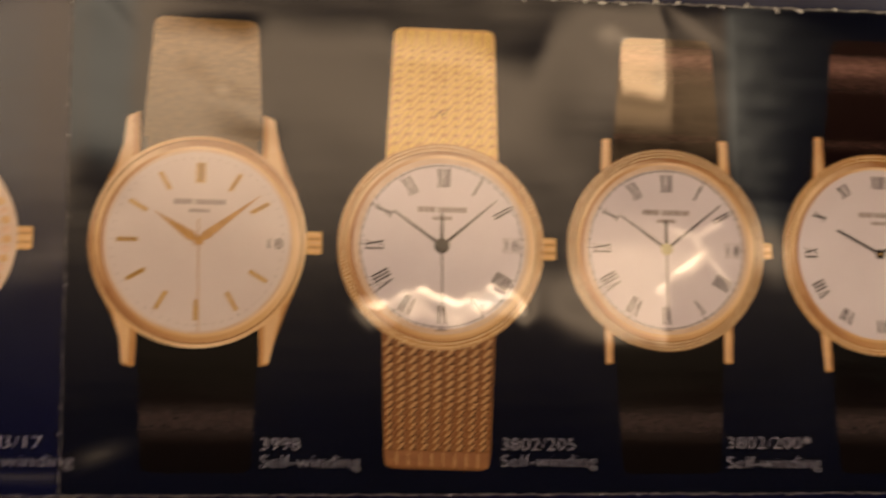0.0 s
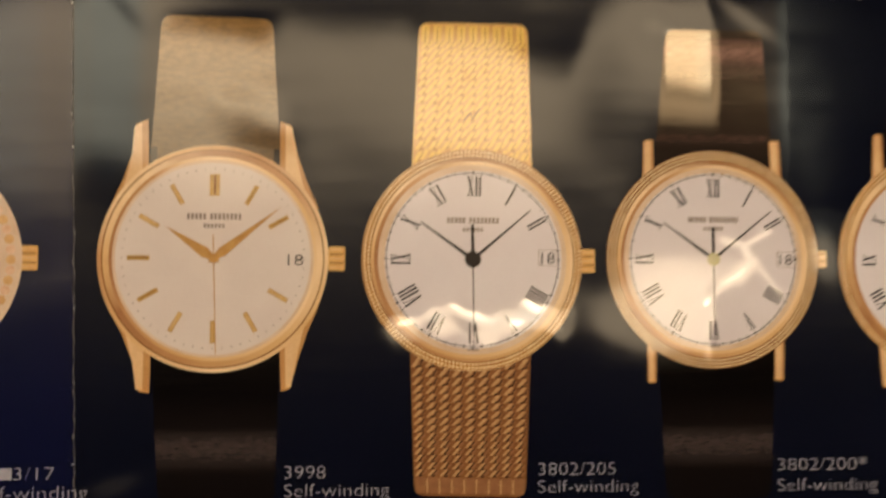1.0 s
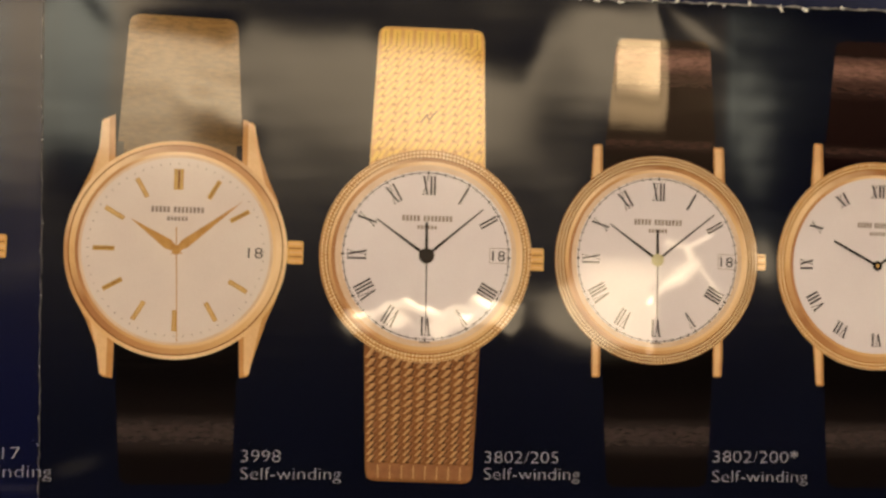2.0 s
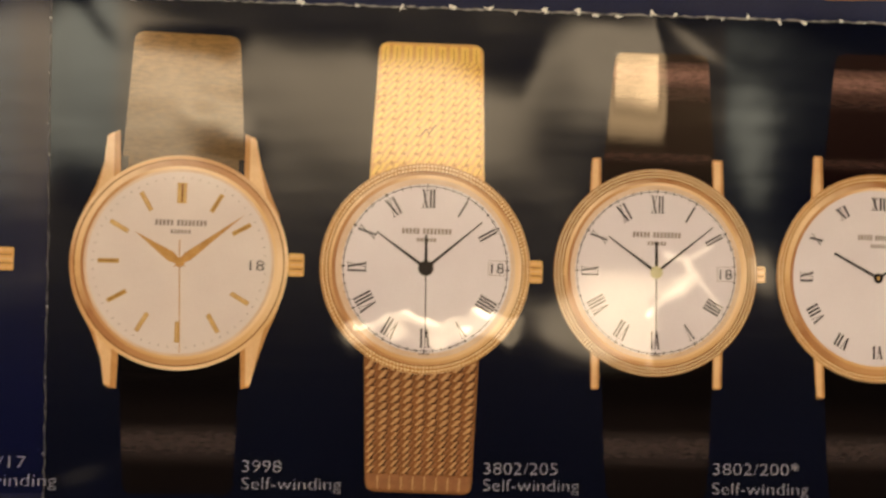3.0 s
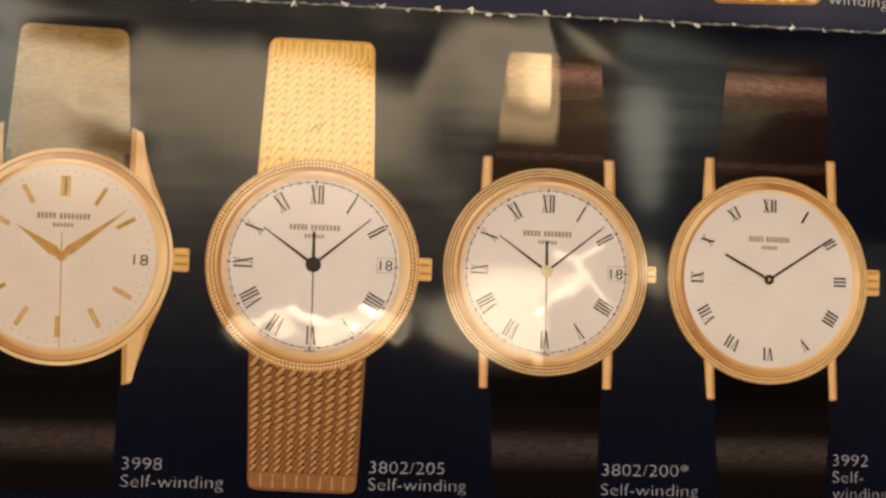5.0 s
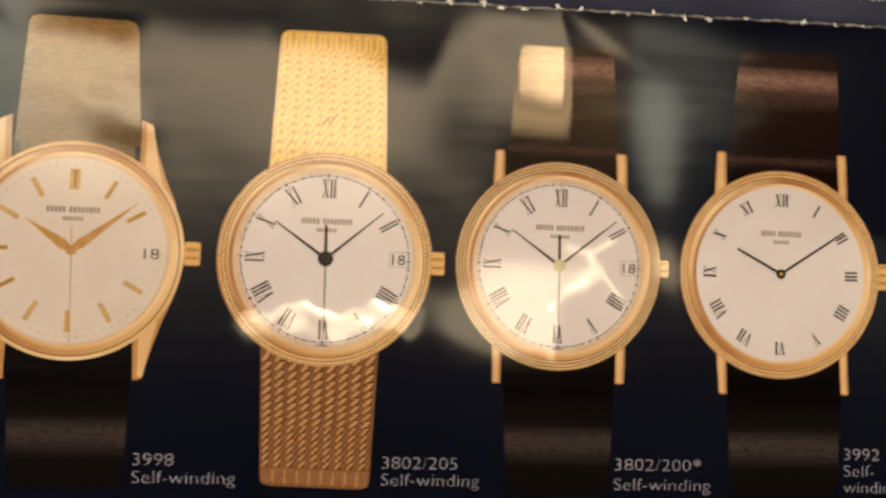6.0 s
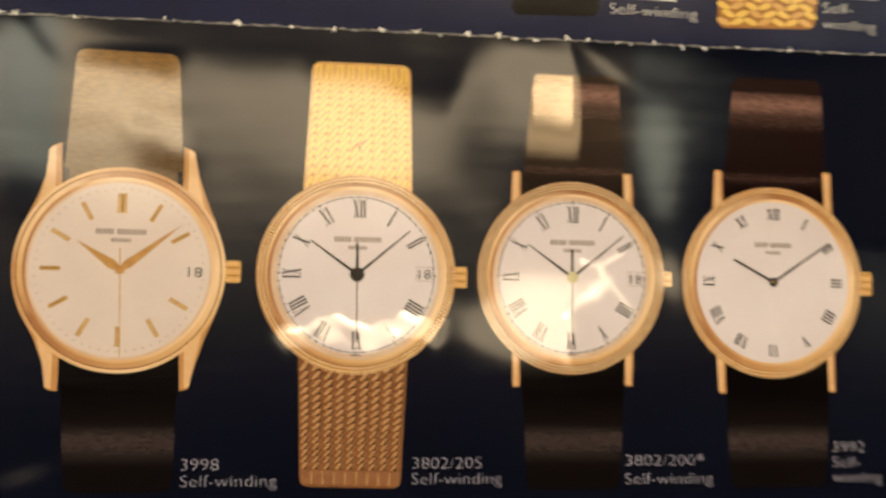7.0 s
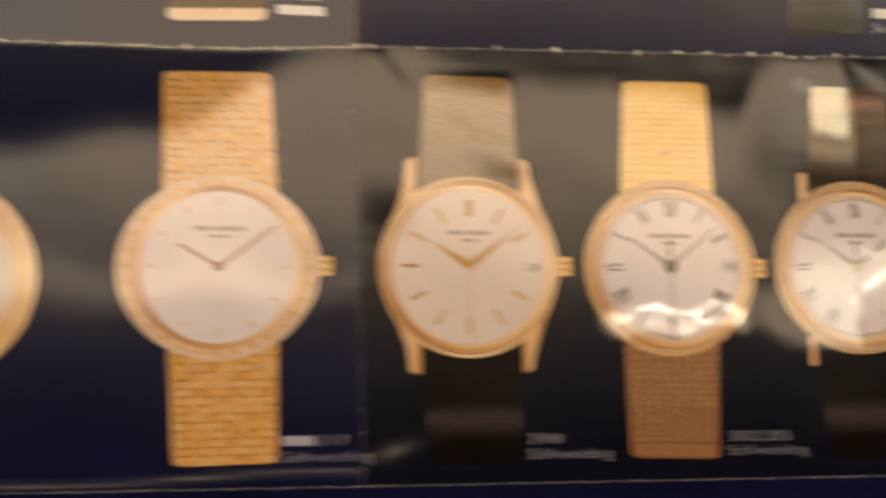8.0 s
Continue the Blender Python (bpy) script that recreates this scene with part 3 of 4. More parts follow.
def rope_links(strap, corner, rows, cols, lift):
    """Columns of twisted gold links: open weave near the case, tight rope further on, plain bars at the end."""
    marks = []
    for j in range(rows):
        def at(i, a, b):
            return corner(min(max((i + a) / cols, 0), 1), (j + b) / rows * 0.85)
        for i in range(cols):
            if j < 9:
                lay("link", [[at(i, 0.02, 0.95), at(i, 0.34, 1.0), at(i, 0.86, 0.02), at(i, 0.55, 0.0)]], ROSE_PALE, strap, lift, step=3)
                lay("link", [[at(i, 0.44, 0.86), at(i, 0.74, 0.95), at(i, 1.02, 0.42), at(i, 0.92, 0.05)]], ROSE_GOLD, strap, lift + 0.006, step=3)
                marks.append([at(i, 0.33, 0.86), at(i, 0.77, 0.73), at(i, 0.79, 0.86), at(i, 0.35, 1.0)])
                marks.append([at(i, 0.66, 0.70), at(i, 0.76, 0.68), at(i, 0.95, 0.18), at(i, 0.88, 0.14)])
            else:
                lay("link", [[at(i, 0.02, 0.98), at(i, 0.27, 1.02), at(i, 0.74, 0.02), at(i, 0.50, 0.0)]], ROSE_PALE, strap, lift, step=3)
                lay("link", [[at(i, 0.46, 0.98), at(i, 0.68, 1.02), at(i, 1.02, 0.30), at(i, 0.94, 0.02)]], ROSE_GOLD, strap, lift + 0.006, step=3)
                marks.append([at(i, 0.30, 1.0), at(i, 0.40, 0.98), at(i, 0.86, 0.04), at(i, 0.78, 0.02)])
                marks.append([at(i, 0.36, 0.90), at(i, 0.66, 0.86), at(i, 0.66, 1.0), at(i, 0.38, 1.04)])
    for i in range(cols):
        lay("link", [[corner((i + 0.06) / cols, 0.86), corner((i + 0.94) / cols, 0.86), corner((i + 0.94) / cols, 0.99), corner((i + 0.06) / cols, 0.99)]], ROSE_GOLD, strap, lift, step=1.5)
        if i:
            lay("link_edge", [[corner((i - 0.05) / cols, 0.87), corner((i + 0.06) / cols, 0.87), corner((i + 0.06) / cols, 0.99), corner((i - 0.05) / cols, 0.99)]], ROSE_PALE, strap, lift + 0.01, step=1.5)
    marks = [[q for n, q in enumerate(m) if q != m[n - 1]] for m in marks]
    tagged(lay("weave_gap", [m for m in marks if len(m) > 2], GAP_INK, strap, lift + 0.03, "dark gaps between the links", step=50, rise=0), kind="stuff")


def along(a, b, c, d, bend=1.0):
    """corner() for a strap whose near end runs a-b and far end d-c; rows crowd towards the far end."""
    def corner(u, v):
        w = max(v, 0.0) ** bend
        return tuple(Vector(a).lerp(Vector(b), u).lerp(Vector(d).lerp(Vector(c), u), w))
    return corner


# ---- setting: an assumed room and table, out of view, and the leaflet ----
def box(name, lo, hi, material, parent=None, bevel=0.0):
    bm = bmesh.new()
    bmesh.ops.create_cube(bm, size=1)
    for v in bm.verts:
        v.co = [(l + h) / 2 + c * (h - l) for c, l, h in zip(v.co, lo, hi)]
    if bevel:
        bmesh.ops.bevel(bm, geom=bm.edges[:], offset=bevel, segments=2, affect="EDGES")
    me = bpy.data.meshes.new(name)
    bm.to_mesh(me)
    bm.free()
    me.materials.append(material)
    ob = new(name, me)
    ob.parent = parent
    return ob


PLASTER = ink("wall_plaster", (0.20, 0.17, 0.13), (0.26, 0.22, 0.17), 3, 60, rough=0.8, wrinkle=0.1, ior=1.45)
# nearly black, so that the sheet mirrors little beside the lamp
CEILING = ink("ceiling_paint", (0.03, 0.028, 0.03), (0.045, 0.042, 0.045), 3, 60, rough=0.85, wrinkle=0.1, ior=1.45)
BOARDS = ink("floor_boards", (0.10, 0.055, 0.03), (0.22, 0.12, 0.06), 6, 90, rough=0.4, wrinkle=0.1, stretch=(1, 0.1, 1), ior=1.45)
OAK = ink("table_oak", (0.16, 0.085, 0.04), (0.30, 0.17, 0.085), 14, 200, rough=0.35, wrinkle=0.1, stretch=(0.12, 1, 1), ior=1.45)
X0, X1, Y0, Y1, Z0, Z1 = -2.2, 2.4, -1.8, 2.4, -0.752, 1.65
for name, lo, hi, m in (("floor", (X0, Y0, Z0 - 0.1), (X1, Y1, Z0), BOARDS), ("ceiling", (X0, Y0, Z1), (X1, Y1, Z1 + 0.1), CEILING),
                        ("wall_north", (X0, Y1, Z0), (X1, Y1 + 0.12, Z1), PLASTER), ("wall_south", (X0, Y0 - 0.12, Z0), (X1, Y0, Z1), PLASTER),
                        ("wall_east", (X1, Y0 - 0.12, Z0), (X1 + 0.12, Y1 + 0.12, Z1), PLASTER)):
    tagged(box(name, lo, hi, m), kind="structure")
wall = tagged(new("wall_west"), kind="structure")
for lo, hi in (((X0 - 0.12, Y0 - 0.12, Z0), (X0, -1.2, Z1)), ((X0 - 0.12, 0.2, Z0), (X0, Y1 + 0.12, Z1)),
               ((X0 - 0.12, -1.2, Z0), (X0, 0.2, 0.15)), ((X0 - 0.12, -1.2, 1.4), (X0, 0.2, Z1))):
    box("wall_piece", lo, hi, PLASTER, wall)
# unseen cool fill in the wall opening, added to balance the warm lamp
fill_data = bpy.data.lights.new("cool_fill", "AREA")
fill_data.shape, fill_data.size, fill_data.size_y, fill_data.energy, fill_data.color = "RECTANGLE", 1.4, 1.25, FILL_WATTS, (0.62, 0.76, 1.0)
new("cool_fill", fill_data).matrix_world = look((X0 - 0.06, -0.5, 0.775), (0, -0.5, 0.775))

glow = bpy.data.materials.new("lamp_diffuser")
glow.use_nodes = True
nt = glow.node_tree
nt.nodes.remove(nt.nodes["Principled BSDF"])
em = nt.nodes.new("ShaderNodeEmission")
at = nt.nodes.new("ShaderNodeTexCoord")
sp = nt.nodes.new("ShaderNodeSeparateXYZ")
link(nt, at.outputs["Object"], sp.inputs[0])
mx = node(nt, "ShaderNodeMapRange")
link(nt, sp.outputs["X"], mx.inputs[0])
mx.inputs[1].default_value, mx.inputs[2].default_value = -1.5, 1.7
# cool ends added to tint some of the reflected glare
cool = (0.84, 0.82, 0.62)
rp = ramp(nt, [(0.0, cool), (0.22, cool), (0.30, LAMP_COLOUR), (0.72, LAMP_COLOUR), (0.84, cool), (1.0, cool)])
link(nt, mx.outputs[0], rp.inputs[0])
link(nt, rp.outputs[0], em.inputs[0])
# emission is shaped to place the glare: faint near side, bright band far right
mr = node(nt, "ShaderNodeMapRange")
link(nt, sp.outputs["Y"], mr.inputs[0])
mr.inputs[1].default_value, mr.inputs[2].default_value = -0.1, 1.3
fall = ramp(nt, [(0.0, (0.004,) * 3), (0.06, (0.011,) * 3), (0.15, (0.020,) * 3), (0.175, (0.035,) * 3), (0.23, (0.15,) * 3), (0.305, (0.27,) * 3), (0.434, (0.36,) * 3), (0.50, (0.33,) * 3), (0.60, (0.24,) * 3), (1.0, (0.20,) * 3)])
link(nt, mr.outputs[0], fall.inputs[0])
far_band = ramp(nt, [(0.143, (0, 0, 0)), (0.571, (0, 0, 0)), (0.674, (0.25,) * 3), (0.777, (1, 1, 1)), (0.914, (0.9,) * 3), (1.000, (0.3,) * 3)])
link(nt, mr.outputs[0], far_band.inputs[0])
side = ramp(nt, [(0.0, (0.20,) * 3), (0.46, (0.20,) * 3), (0.52, (0.05,) * 3), (0.552, (0.05,) * 3), (0.602, (1, 1, 1)), (1.0, (1, 1, 1))])
link(nt, mx.outputs[0], side.inputs[0])
both = nt.nodes.new("ShaderNodeMath")
both.operation = "MULTIPLY_ADD"
link(nt, far_band.outputs[0], both.inputs[0])
link(nt, side.outputs[0], both.inputs[1])
link(nt, fall.outputs[0], both.inputs[2])
mu = nt.nodes.new("ShaderNodeMath")
mu.operation = "MULTIPLY"
link(nt, both.outputs[0], mu.inputs[0])
mu.inputs[1].default_value = LAMP_STRENGTH
link(nt, mu.outputs[0], em.inputs[1])
link(nt, em.outputs[0], nt.nodes["Material Output"].inputs[0])
# unseen lamp, assumed from the glare on the sheet
lamp = tagged(new("ceiling_lamp"), "unseen wide warm ceiling lamp assumed from the glare", "lamp")
box("diffuser", (-1.5, -0.10, Z1 - 0.05), (1.7, 1.30, Z1 - 0.02), glow, lamp)
box("lamp_frame", (-1.54, -0.14, Z1 - 0.02), (1.74, 1.34, Z1), PLASTER, lamp)

table = tagged(new("table"), "plain oak table under the open leaflet", "table")
box("tabletop", (-0.6, -0.4, -0.0312), (0.6, 0.4, -0.0012), OAK, table, 0.003)
for x in (-0.55, 0.49):
    for y in (-0.35, 0.29):
        box("leg", (x, y, Z0), (x + 0.06, y + 0.06, -0.0312), OAK, table, 0.003)

leaflet = tagged(empty("leaflet", 0, 0), "unfolded glossy dark navy leaflet with worn white creases", "leaflet")
LEFT, RIGHT, TOP, FOOT = -186.0, 126.0, 122.0, -118.0


def panel(u0, u1, v0, v1, xs, ys, material, name="panel"):
    """A panel of the sheet between folds; xs(u, y) and ys(v, x) bend its edges to the folds."""
    bm = bmesh.new()
    fine = 0.6 if material is NAVY else 1.0
    nu, nv = max(2, round((u1 - u0) / fine)), max(2, round((v1 - v0) / fine))
    grid = []
    for j in range(nv + 1):
        row = []
        for i in range(nu + 1):
            u, v = i / nu, j / nv
            y = v0 + (v1 - v0) * v
            x = xs(u, y)
            row.append(bm.verts.new((x, ys(v, x), 0)))
        grid.append(row)
    for j in range(nv):
        for i in range(nu):
            bm.faces.new((grid[j][i], grid[j][i + 1], grid[j + 1][i + 1], grid[j + 1][i]))
    rim = [grid[0][i] for i in range(nu + 1)] + [grid[j][nu] for j in range(1, nv + 1)] + [grid[nv][i] for i in range(nu - 1, -1, -1)] + [grid[j][0] for j in range(nv - 1, 0, -1)]
    normals = settle(bm, 0)
    low = [bm.verts.new((v.co.x, v.co.y, v.co.z - 0.0002)) for v in rim]
    side = []
    for a, b, c, d in zip(rim, rim[1:] + rim[:1], low[1:] + low[:1], low):
        bm.faces.new((b, a, d, c))
        side.append((0, 0, -1))
    bm.faces.new(low[::-1])
    return finish(name, bm, np.vstack([normals, np.array(side, float)]), material, leaflet)


def between(a, b):
    return lambda u, y: (a(y) if callable(a) else a) * (1 - u) + (b(y) if callable(b) else b) * u


for a, b in ((LEFT, side_fold), (side_fold, RIGHT)):
    ua, ub = (a if not callable(a) else -60), (b if not callable(b) else -60)
    panel(ua, ub, BOTTOM, 42, between(a, b), between(BOTTOM, top_fold), NAVY_LEFT if ua == LEFT else NAVY)
    panel(ua, ub, 42, TOP, between(a, b), between(top_fold, TOP), NAVY_LIT)
    panel(ua, ub, FOOT, BOTTOM, between(a, b), between(FOOT, BOTTOM), NAVY_LEFT)


def worn_line(name, start, end, place, wide, material, lift, label):
    """A ragged line of bare paper along a fold."""
    up, down = [], []
    n = int((end - start) / 0.8)
    for i in range(n + 1):
        s = start + (end - start) * i / n
        w = wide * random.uniform(0.35, 1.3)
        off = random.uniform(-0.12, 0.12)
        up.append(place(s, off + w))
        down.append(place(s, off - w * random.uniform(0.3, 1.0)))
    polys = [[down[i], down[i + 1], up[i + 1], up[i]] for i in range(n)]
    return lay(name, polys, material, leaflet, lift, label, rise=0)


worn_line("worn_fold", LEFT, -60, lambda s, o: (s, float(top_fold(s)) + o), 0.22, FIBRE, 0.05, "worn whitish crease")
worn_line("worn_fold", -60, RIGHT, lambda s, o: (s, float(top_fold(s)) + o), 0.20, WORN, 0.05, "worn greyish crease")
worn_line("worn_fold", BOTTOM, 42, lambda s, o: (float(side_fold(s)) + o, s), 0.09, CREASE, 0.05, "worn dark crease")
worn_line("worn_fold", 42, TOP, lambda s, o: (float(side_fold(s)) + o, s), 0.3, CREASE, 0.05, "worn greyish crease")
worn_line("worn_fold", LEFT, RIGHT, lambda s, o: (s, BOTTOM + o), 0.16, CREASE, 0.06, "thin worn crease")


def chip(x, y, size):
    """A fleck where the ink has broken off a fold and white paper shows."""
    pts, n = [], random.randint(9, 13)
    for k in range(n):
        a = 2 * math.pi * k / n
        r = size * (random.uniform(0.9, 1.9) if random.random() < 0.3 else random.uniform(0.25, 0.6))
        pts.append((x + 1.2 * r * math.cos(a), y + r * math.sin(a)))
    lay("paper_chip", [pts], PAPER, leaflet, 0.08, step=4)


for x in (-32, -48, -33.5, -21, -12, -5, 3, 9.5, 14, 19, 24.5, 27, 31, 37, 41, 46.5, 49, 53.5, 59, 63, 70, 74, 80.5, 86, 91, 97, 104, -75, -92, -101, -118, -57.5, -60):
    chip(x, float(top_fold(x)) + random.uniform(-0.35, 0.5), random.uniform(0.22, 0.62))
for y in (38, 29, 21, 16, 3, -8, -19, -31):
    chip(float(side_fold(y)) + random.uniform(-0.3, 0.3), y, random.uniform(0.07, 0.15))
for x in (-44, -20, 2, 27, 33, 60, 85):
    chip(x, BOTTOM + random.uniform(-0.15, 0.15), random.uniform(0.1, 0.2))

# ---- printed wristwatches ----
# first: round gold case with swept lugs, gold batons, dark strap
cx, cy = -39.1, -0.5
w = watch("printed gold wristwatch with baton markers and dark leather strap", cx, cy)
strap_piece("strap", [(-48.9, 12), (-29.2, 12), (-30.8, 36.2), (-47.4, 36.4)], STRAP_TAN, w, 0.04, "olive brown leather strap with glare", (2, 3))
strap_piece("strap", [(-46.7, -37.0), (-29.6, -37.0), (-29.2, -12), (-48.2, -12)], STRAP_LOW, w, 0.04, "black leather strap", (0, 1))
for polys in ([(-11.8, 20.1), (-10.0, 20.9), (-9.7, 11), (-15.2, 8.0), (-13.5, 11.8), (-12.3, 15.6)], [(9.6, 20.9), (11.3, 20.3), (12.4, 15.6), (13.8, 11.6), (15.6, 7.5), (9.7, 11)],
              [(-10.7, -19.9), (-9.1, -20.1), (-9.0, -11), (-15.3, -7.6), (-13.2, -11.5), (-11.6, -15.6)], [(10.2, -19.9), (11.5, -19.6), (12.6, -15.6), (14.0, -11.2), (15.8, -6.8), (9.8, -11)]):
    lug([[(cx + a, cy + b) for a, b in polys]], w)
for x in (-48.7, -30.4):
    lay("strap_gap", [bar(x, 13.2, x + 1.0, 16.2)], BLACK, w, 0.06)
disc("case", cx, cy, 0, 17.1, RING_OUT, w, 0.12, "polished gold case")
disc("bezel", cx, cy, 14.9, 16.35, RING_MID, w, 0.16, "gold bezel")
disc("case_line", cx, cy, 16.3, 16.5, GOLD_DEEP, w, 0.17)
disc("bezel_edge", cx, cy, 14.6, 15.4, RING_IN, w, 0.20)
disc("dial_edge", cx, cy, 14.0, 14.9, BEVEL, w, 0.23)
dial = disc("dial", cx, cy, 0, 14.45, CREAM, w, 0.26, "cream dial with gold batons")
polys = []
for i in range(60):
    a = math.pi * i / 30
    polys += turned([bar(13.35, -0.07, 13.6, 0.07)], a, cx, cy)
lay("minute_dots", polys, GREY_INK, dial, 0.30, rise=0)
for k in range(12):
    a = math.pi / 2 - math.pi * k / 6
    if k == 3:
        continue
    wide = 0.75 if k == 0 else 0.37
    p = turned([bar(9.4, -wide, 12.7, wide)], a, cx, cy)
    mk = lay("hour_marker", p, MARK_GOLD, dial, 0.30, step=4)
    lay("marker_glint", turned([bar(9.6, -wide * 0.25, 12.5, wide * 0.15)], a, cx, cy), GOLD_DEEP if k in (0, 1, 2, 8, 9) else GOLD_PALE, dial, 0.32, step=4)
words("date", "18", cx + 11.0, cy - 1.0, 1.8, 2.3, BLACK, dial, 0.30, slim=-0.008)
name_bars(cx, cy + 6.3, dial, 0.30, GREY_INK)
hand("hour_hand", cx, cy, (-7.2, 4.8), 0.85, HAND_GOLD, w, 0.34, dauphine=True)
hand("minute_hand", cx, cy, (10.0, 7.9), 0.75, HAND_GOLD, w, 0.35, dauphine=True)
hand("seconds_hand", cx, cy, (0.5, -14.3), 0.09, HAND_GOLD, w, 0.36, tail=3.6, point=0.8)
disc("hub", cx, cy, 0, 0.75, HAND_GOLD, w, 0.38, n=24)
crown(cx + 17.1, cy + 0.1, 2.5, 3.7, w)

# second: gold case on a woven gold bracelet
cx, cy = 0.1, -0.35
w = watch("printed gold wristwatch with Roman numerals and woven gold bracelet", cx, cy)
s = strap_piece("bracelet", [(-9.5, 12), (9.4, 12), (8.65, 36.6), (-8.4, 36.45)], GOLD, w, 0.04, "woven gold bracelet", (2, 3))
# upper links are brighter and yellower than the lower: part of the glare is ink
woven_links(s, along((-9.3, 14.6), (9.2, 14.6), (8.45, 36.3), (-8.2, 36.2), 0.85), 14, 9, 0.07, (BRIGHT_GOLD,), LINK_DARK)
s = strap_piece("bracelet", [(-8.75, -36.25), (8.35, -36.75), (9.2, -12), (-9.6, -12)], ROSE_SHADE, w, 0.04, "woven gold bracelet", (0, 1))
rope_links(s, along((-9.45, -15.2), (9.05, -15.6), (8.2, -36.5), (-8.6, -36.0), 0.88), 15, 9, 0.07)
disc("case", cx, cy, 0, 17.1, RING_OUT, w, 0.12, "gold case with studded bezel")
disc("bezel", cx, cy, 14.9, 15.75, RING_MID, w, 0.16)
disc("case_line", cx, cy, 15.72, 15.86, GOLD_DEEP, w, 0.17)
hobnails(cx, cy, 16.05, 2, 0.6, w, 0.18)
lay("bracelet_scratch", [[(-1.5, 21.2), (-1.3, 21.1), (-0.3, 22.3), (-0.4, 22.6)], [(-0.45, 22.5), (-0.25, 22.5), (0.0, 21.6), (-0.2, 21.5)], [(-0.15, 21.5), (0.05, 21.4), (1.2, 23.0), (1.1, 23.2)]],
    ROSE_GOLD, w, 0.16, "small reddish zigzag scratch on the bracelet")
disc("bezel_edge", cx, cy, 14.2, 15.2, RING_IN, w, 0.20)
disc("dial_edge", cx, cy, 13.4, 14.6, BEVEL, w, 0.23)
dial = roman_dial(cx + 0.15, cy, 13.7, w, 11.3, 3.0, skip=(3,))
minute_track(cx, cy, 13.35, dial, 0.30, BLACK)
lay("lettering_bar", [bar(cx - 0.9, cy - 13.95, cx + 0.9, cy - 13.65)], GREY_INK, dial, 0.31)
date_box(cx + 11.7, cy + 0.3, dial)
name_bars(cx, cy + 6.0, dial, 0.30, GREY_INK)
hand("hour_hand", cx, cy, (-8.1, 5.7), 0.27, BLACK, w, 0.34)
hand("minute_hand", cx, cy, (9.0, 7.7), 0.25, BLACK, w, 0.35)
hand("seconds_hand", cx, cy, (0.15, -11.9), 0.10, BLACK, w, 0.36, point=0.7)
hand("seconds_tail", cx, cy, (-0.1, 5.4), 0.28, BLACK, w, 0.36, point=0.7)
disc("hub", cx, cy, 0, 1.25, BLACK, w, 0.38, n=32)
crown(cx + 16.95, cy - 0.1, 2.2, 3.7, w)

# third: studded gold case with bar lugs on a dark strap
cx, cy = 38.25, 0.0
w = watch("printed gold wristwatch with studded bezel on brown strap", cx, cy)
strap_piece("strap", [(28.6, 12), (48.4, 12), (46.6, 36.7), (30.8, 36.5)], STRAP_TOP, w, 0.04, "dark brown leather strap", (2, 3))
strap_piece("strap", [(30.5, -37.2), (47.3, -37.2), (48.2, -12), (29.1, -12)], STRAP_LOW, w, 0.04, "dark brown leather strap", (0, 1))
for polys in ([(27.15, 18.7), (28.7, 18.8), (28.8, 12.5), (26.9, 12.5)], [(47.5, 19.0), (49.3, 19.0), (49.6, 12.5), (47.8, 12.5)],
              [(27.6, -19.4), (29.0, -19.4), (28.9, -12.5), (27.4, -12.5)], [(48.05, -19.1), (49.6, -19.1), (49.7, -12.5), (48.1, -12.5)]):
    lug([rounded(polys, 0.4)], w)
disc("case", cx, cy, 0, 17.15, RING_OUT, w, 0.12, "gold case with studded bezel")
disc("bezel", cx, cy, 14.5, 15.55, RING_MID, w, 0.16)
disc("case_line", cx, cy, 15.5, 15.66, GOLD_DEEP, w, 0.17)
hobnails(cx, cy, 15.85, 3, 0.52, w, 0.18, ROSE_SHADE)
disc("bezel_edge", cx, cy, 14.0, 14.9, RING_IN, w, 0.20)
disc("dial_edge", cx, cy, 13.1, 14.4, BEVEL, w, 0.23)
dial = roman_dial(cx, cy, 13.6, w, 11.2, 2.9, skip=(3,))
minute_track(cx, cy, 13.35, dial, 0.30, BLACK)
lay("lettering_bar", [bar(cx - 0.9, cy - 13.8, cx + 0.9, cy - 13.5)], GREY_INK, dial, 0.31)
date_box(cx + 11.8, cy + 0.0, dial)
name_bars(cx, cy + 6.2, dial, 0.30, GREY_INK)
hand("hour_hand", cx, cy, (-8.1, 5.7), 0.25, BLACK, w, 0.34)
hand("minute_hand", cx, cy, (9.5, 7.7), 0.23, BLACK, w, 0.35)
hand("seconds_hand", cx, cy, (0.1, -12.0), 0.10, BLACK, w, 0.36, point=0.7)
hand("seconds_tail", cx, cy, (-0.1, 5.0), 0.27, BLACK, w, 0.36, point=0.7)
# pale hub: the reflection lying on it is put into the ink
disc("hub", cx, cy, 0, 1.05, HUB_GLARE, w, 0.38, "hub with its glare coloured pale olive", n=32)
crown(cx + 16.9, cy + 0.1, 1.7, 2.7, w)

# fourth: smooth wide gold bezel, no seconds
cx, cy = 76.4, 0.05
w = watch("printed gold wristwatch with smooth bezel on brown strap", cx, cy)
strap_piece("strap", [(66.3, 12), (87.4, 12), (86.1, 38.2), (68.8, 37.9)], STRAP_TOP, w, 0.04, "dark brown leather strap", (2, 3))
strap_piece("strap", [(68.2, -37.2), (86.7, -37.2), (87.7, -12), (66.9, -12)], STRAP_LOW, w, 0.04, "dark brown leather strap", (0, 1))
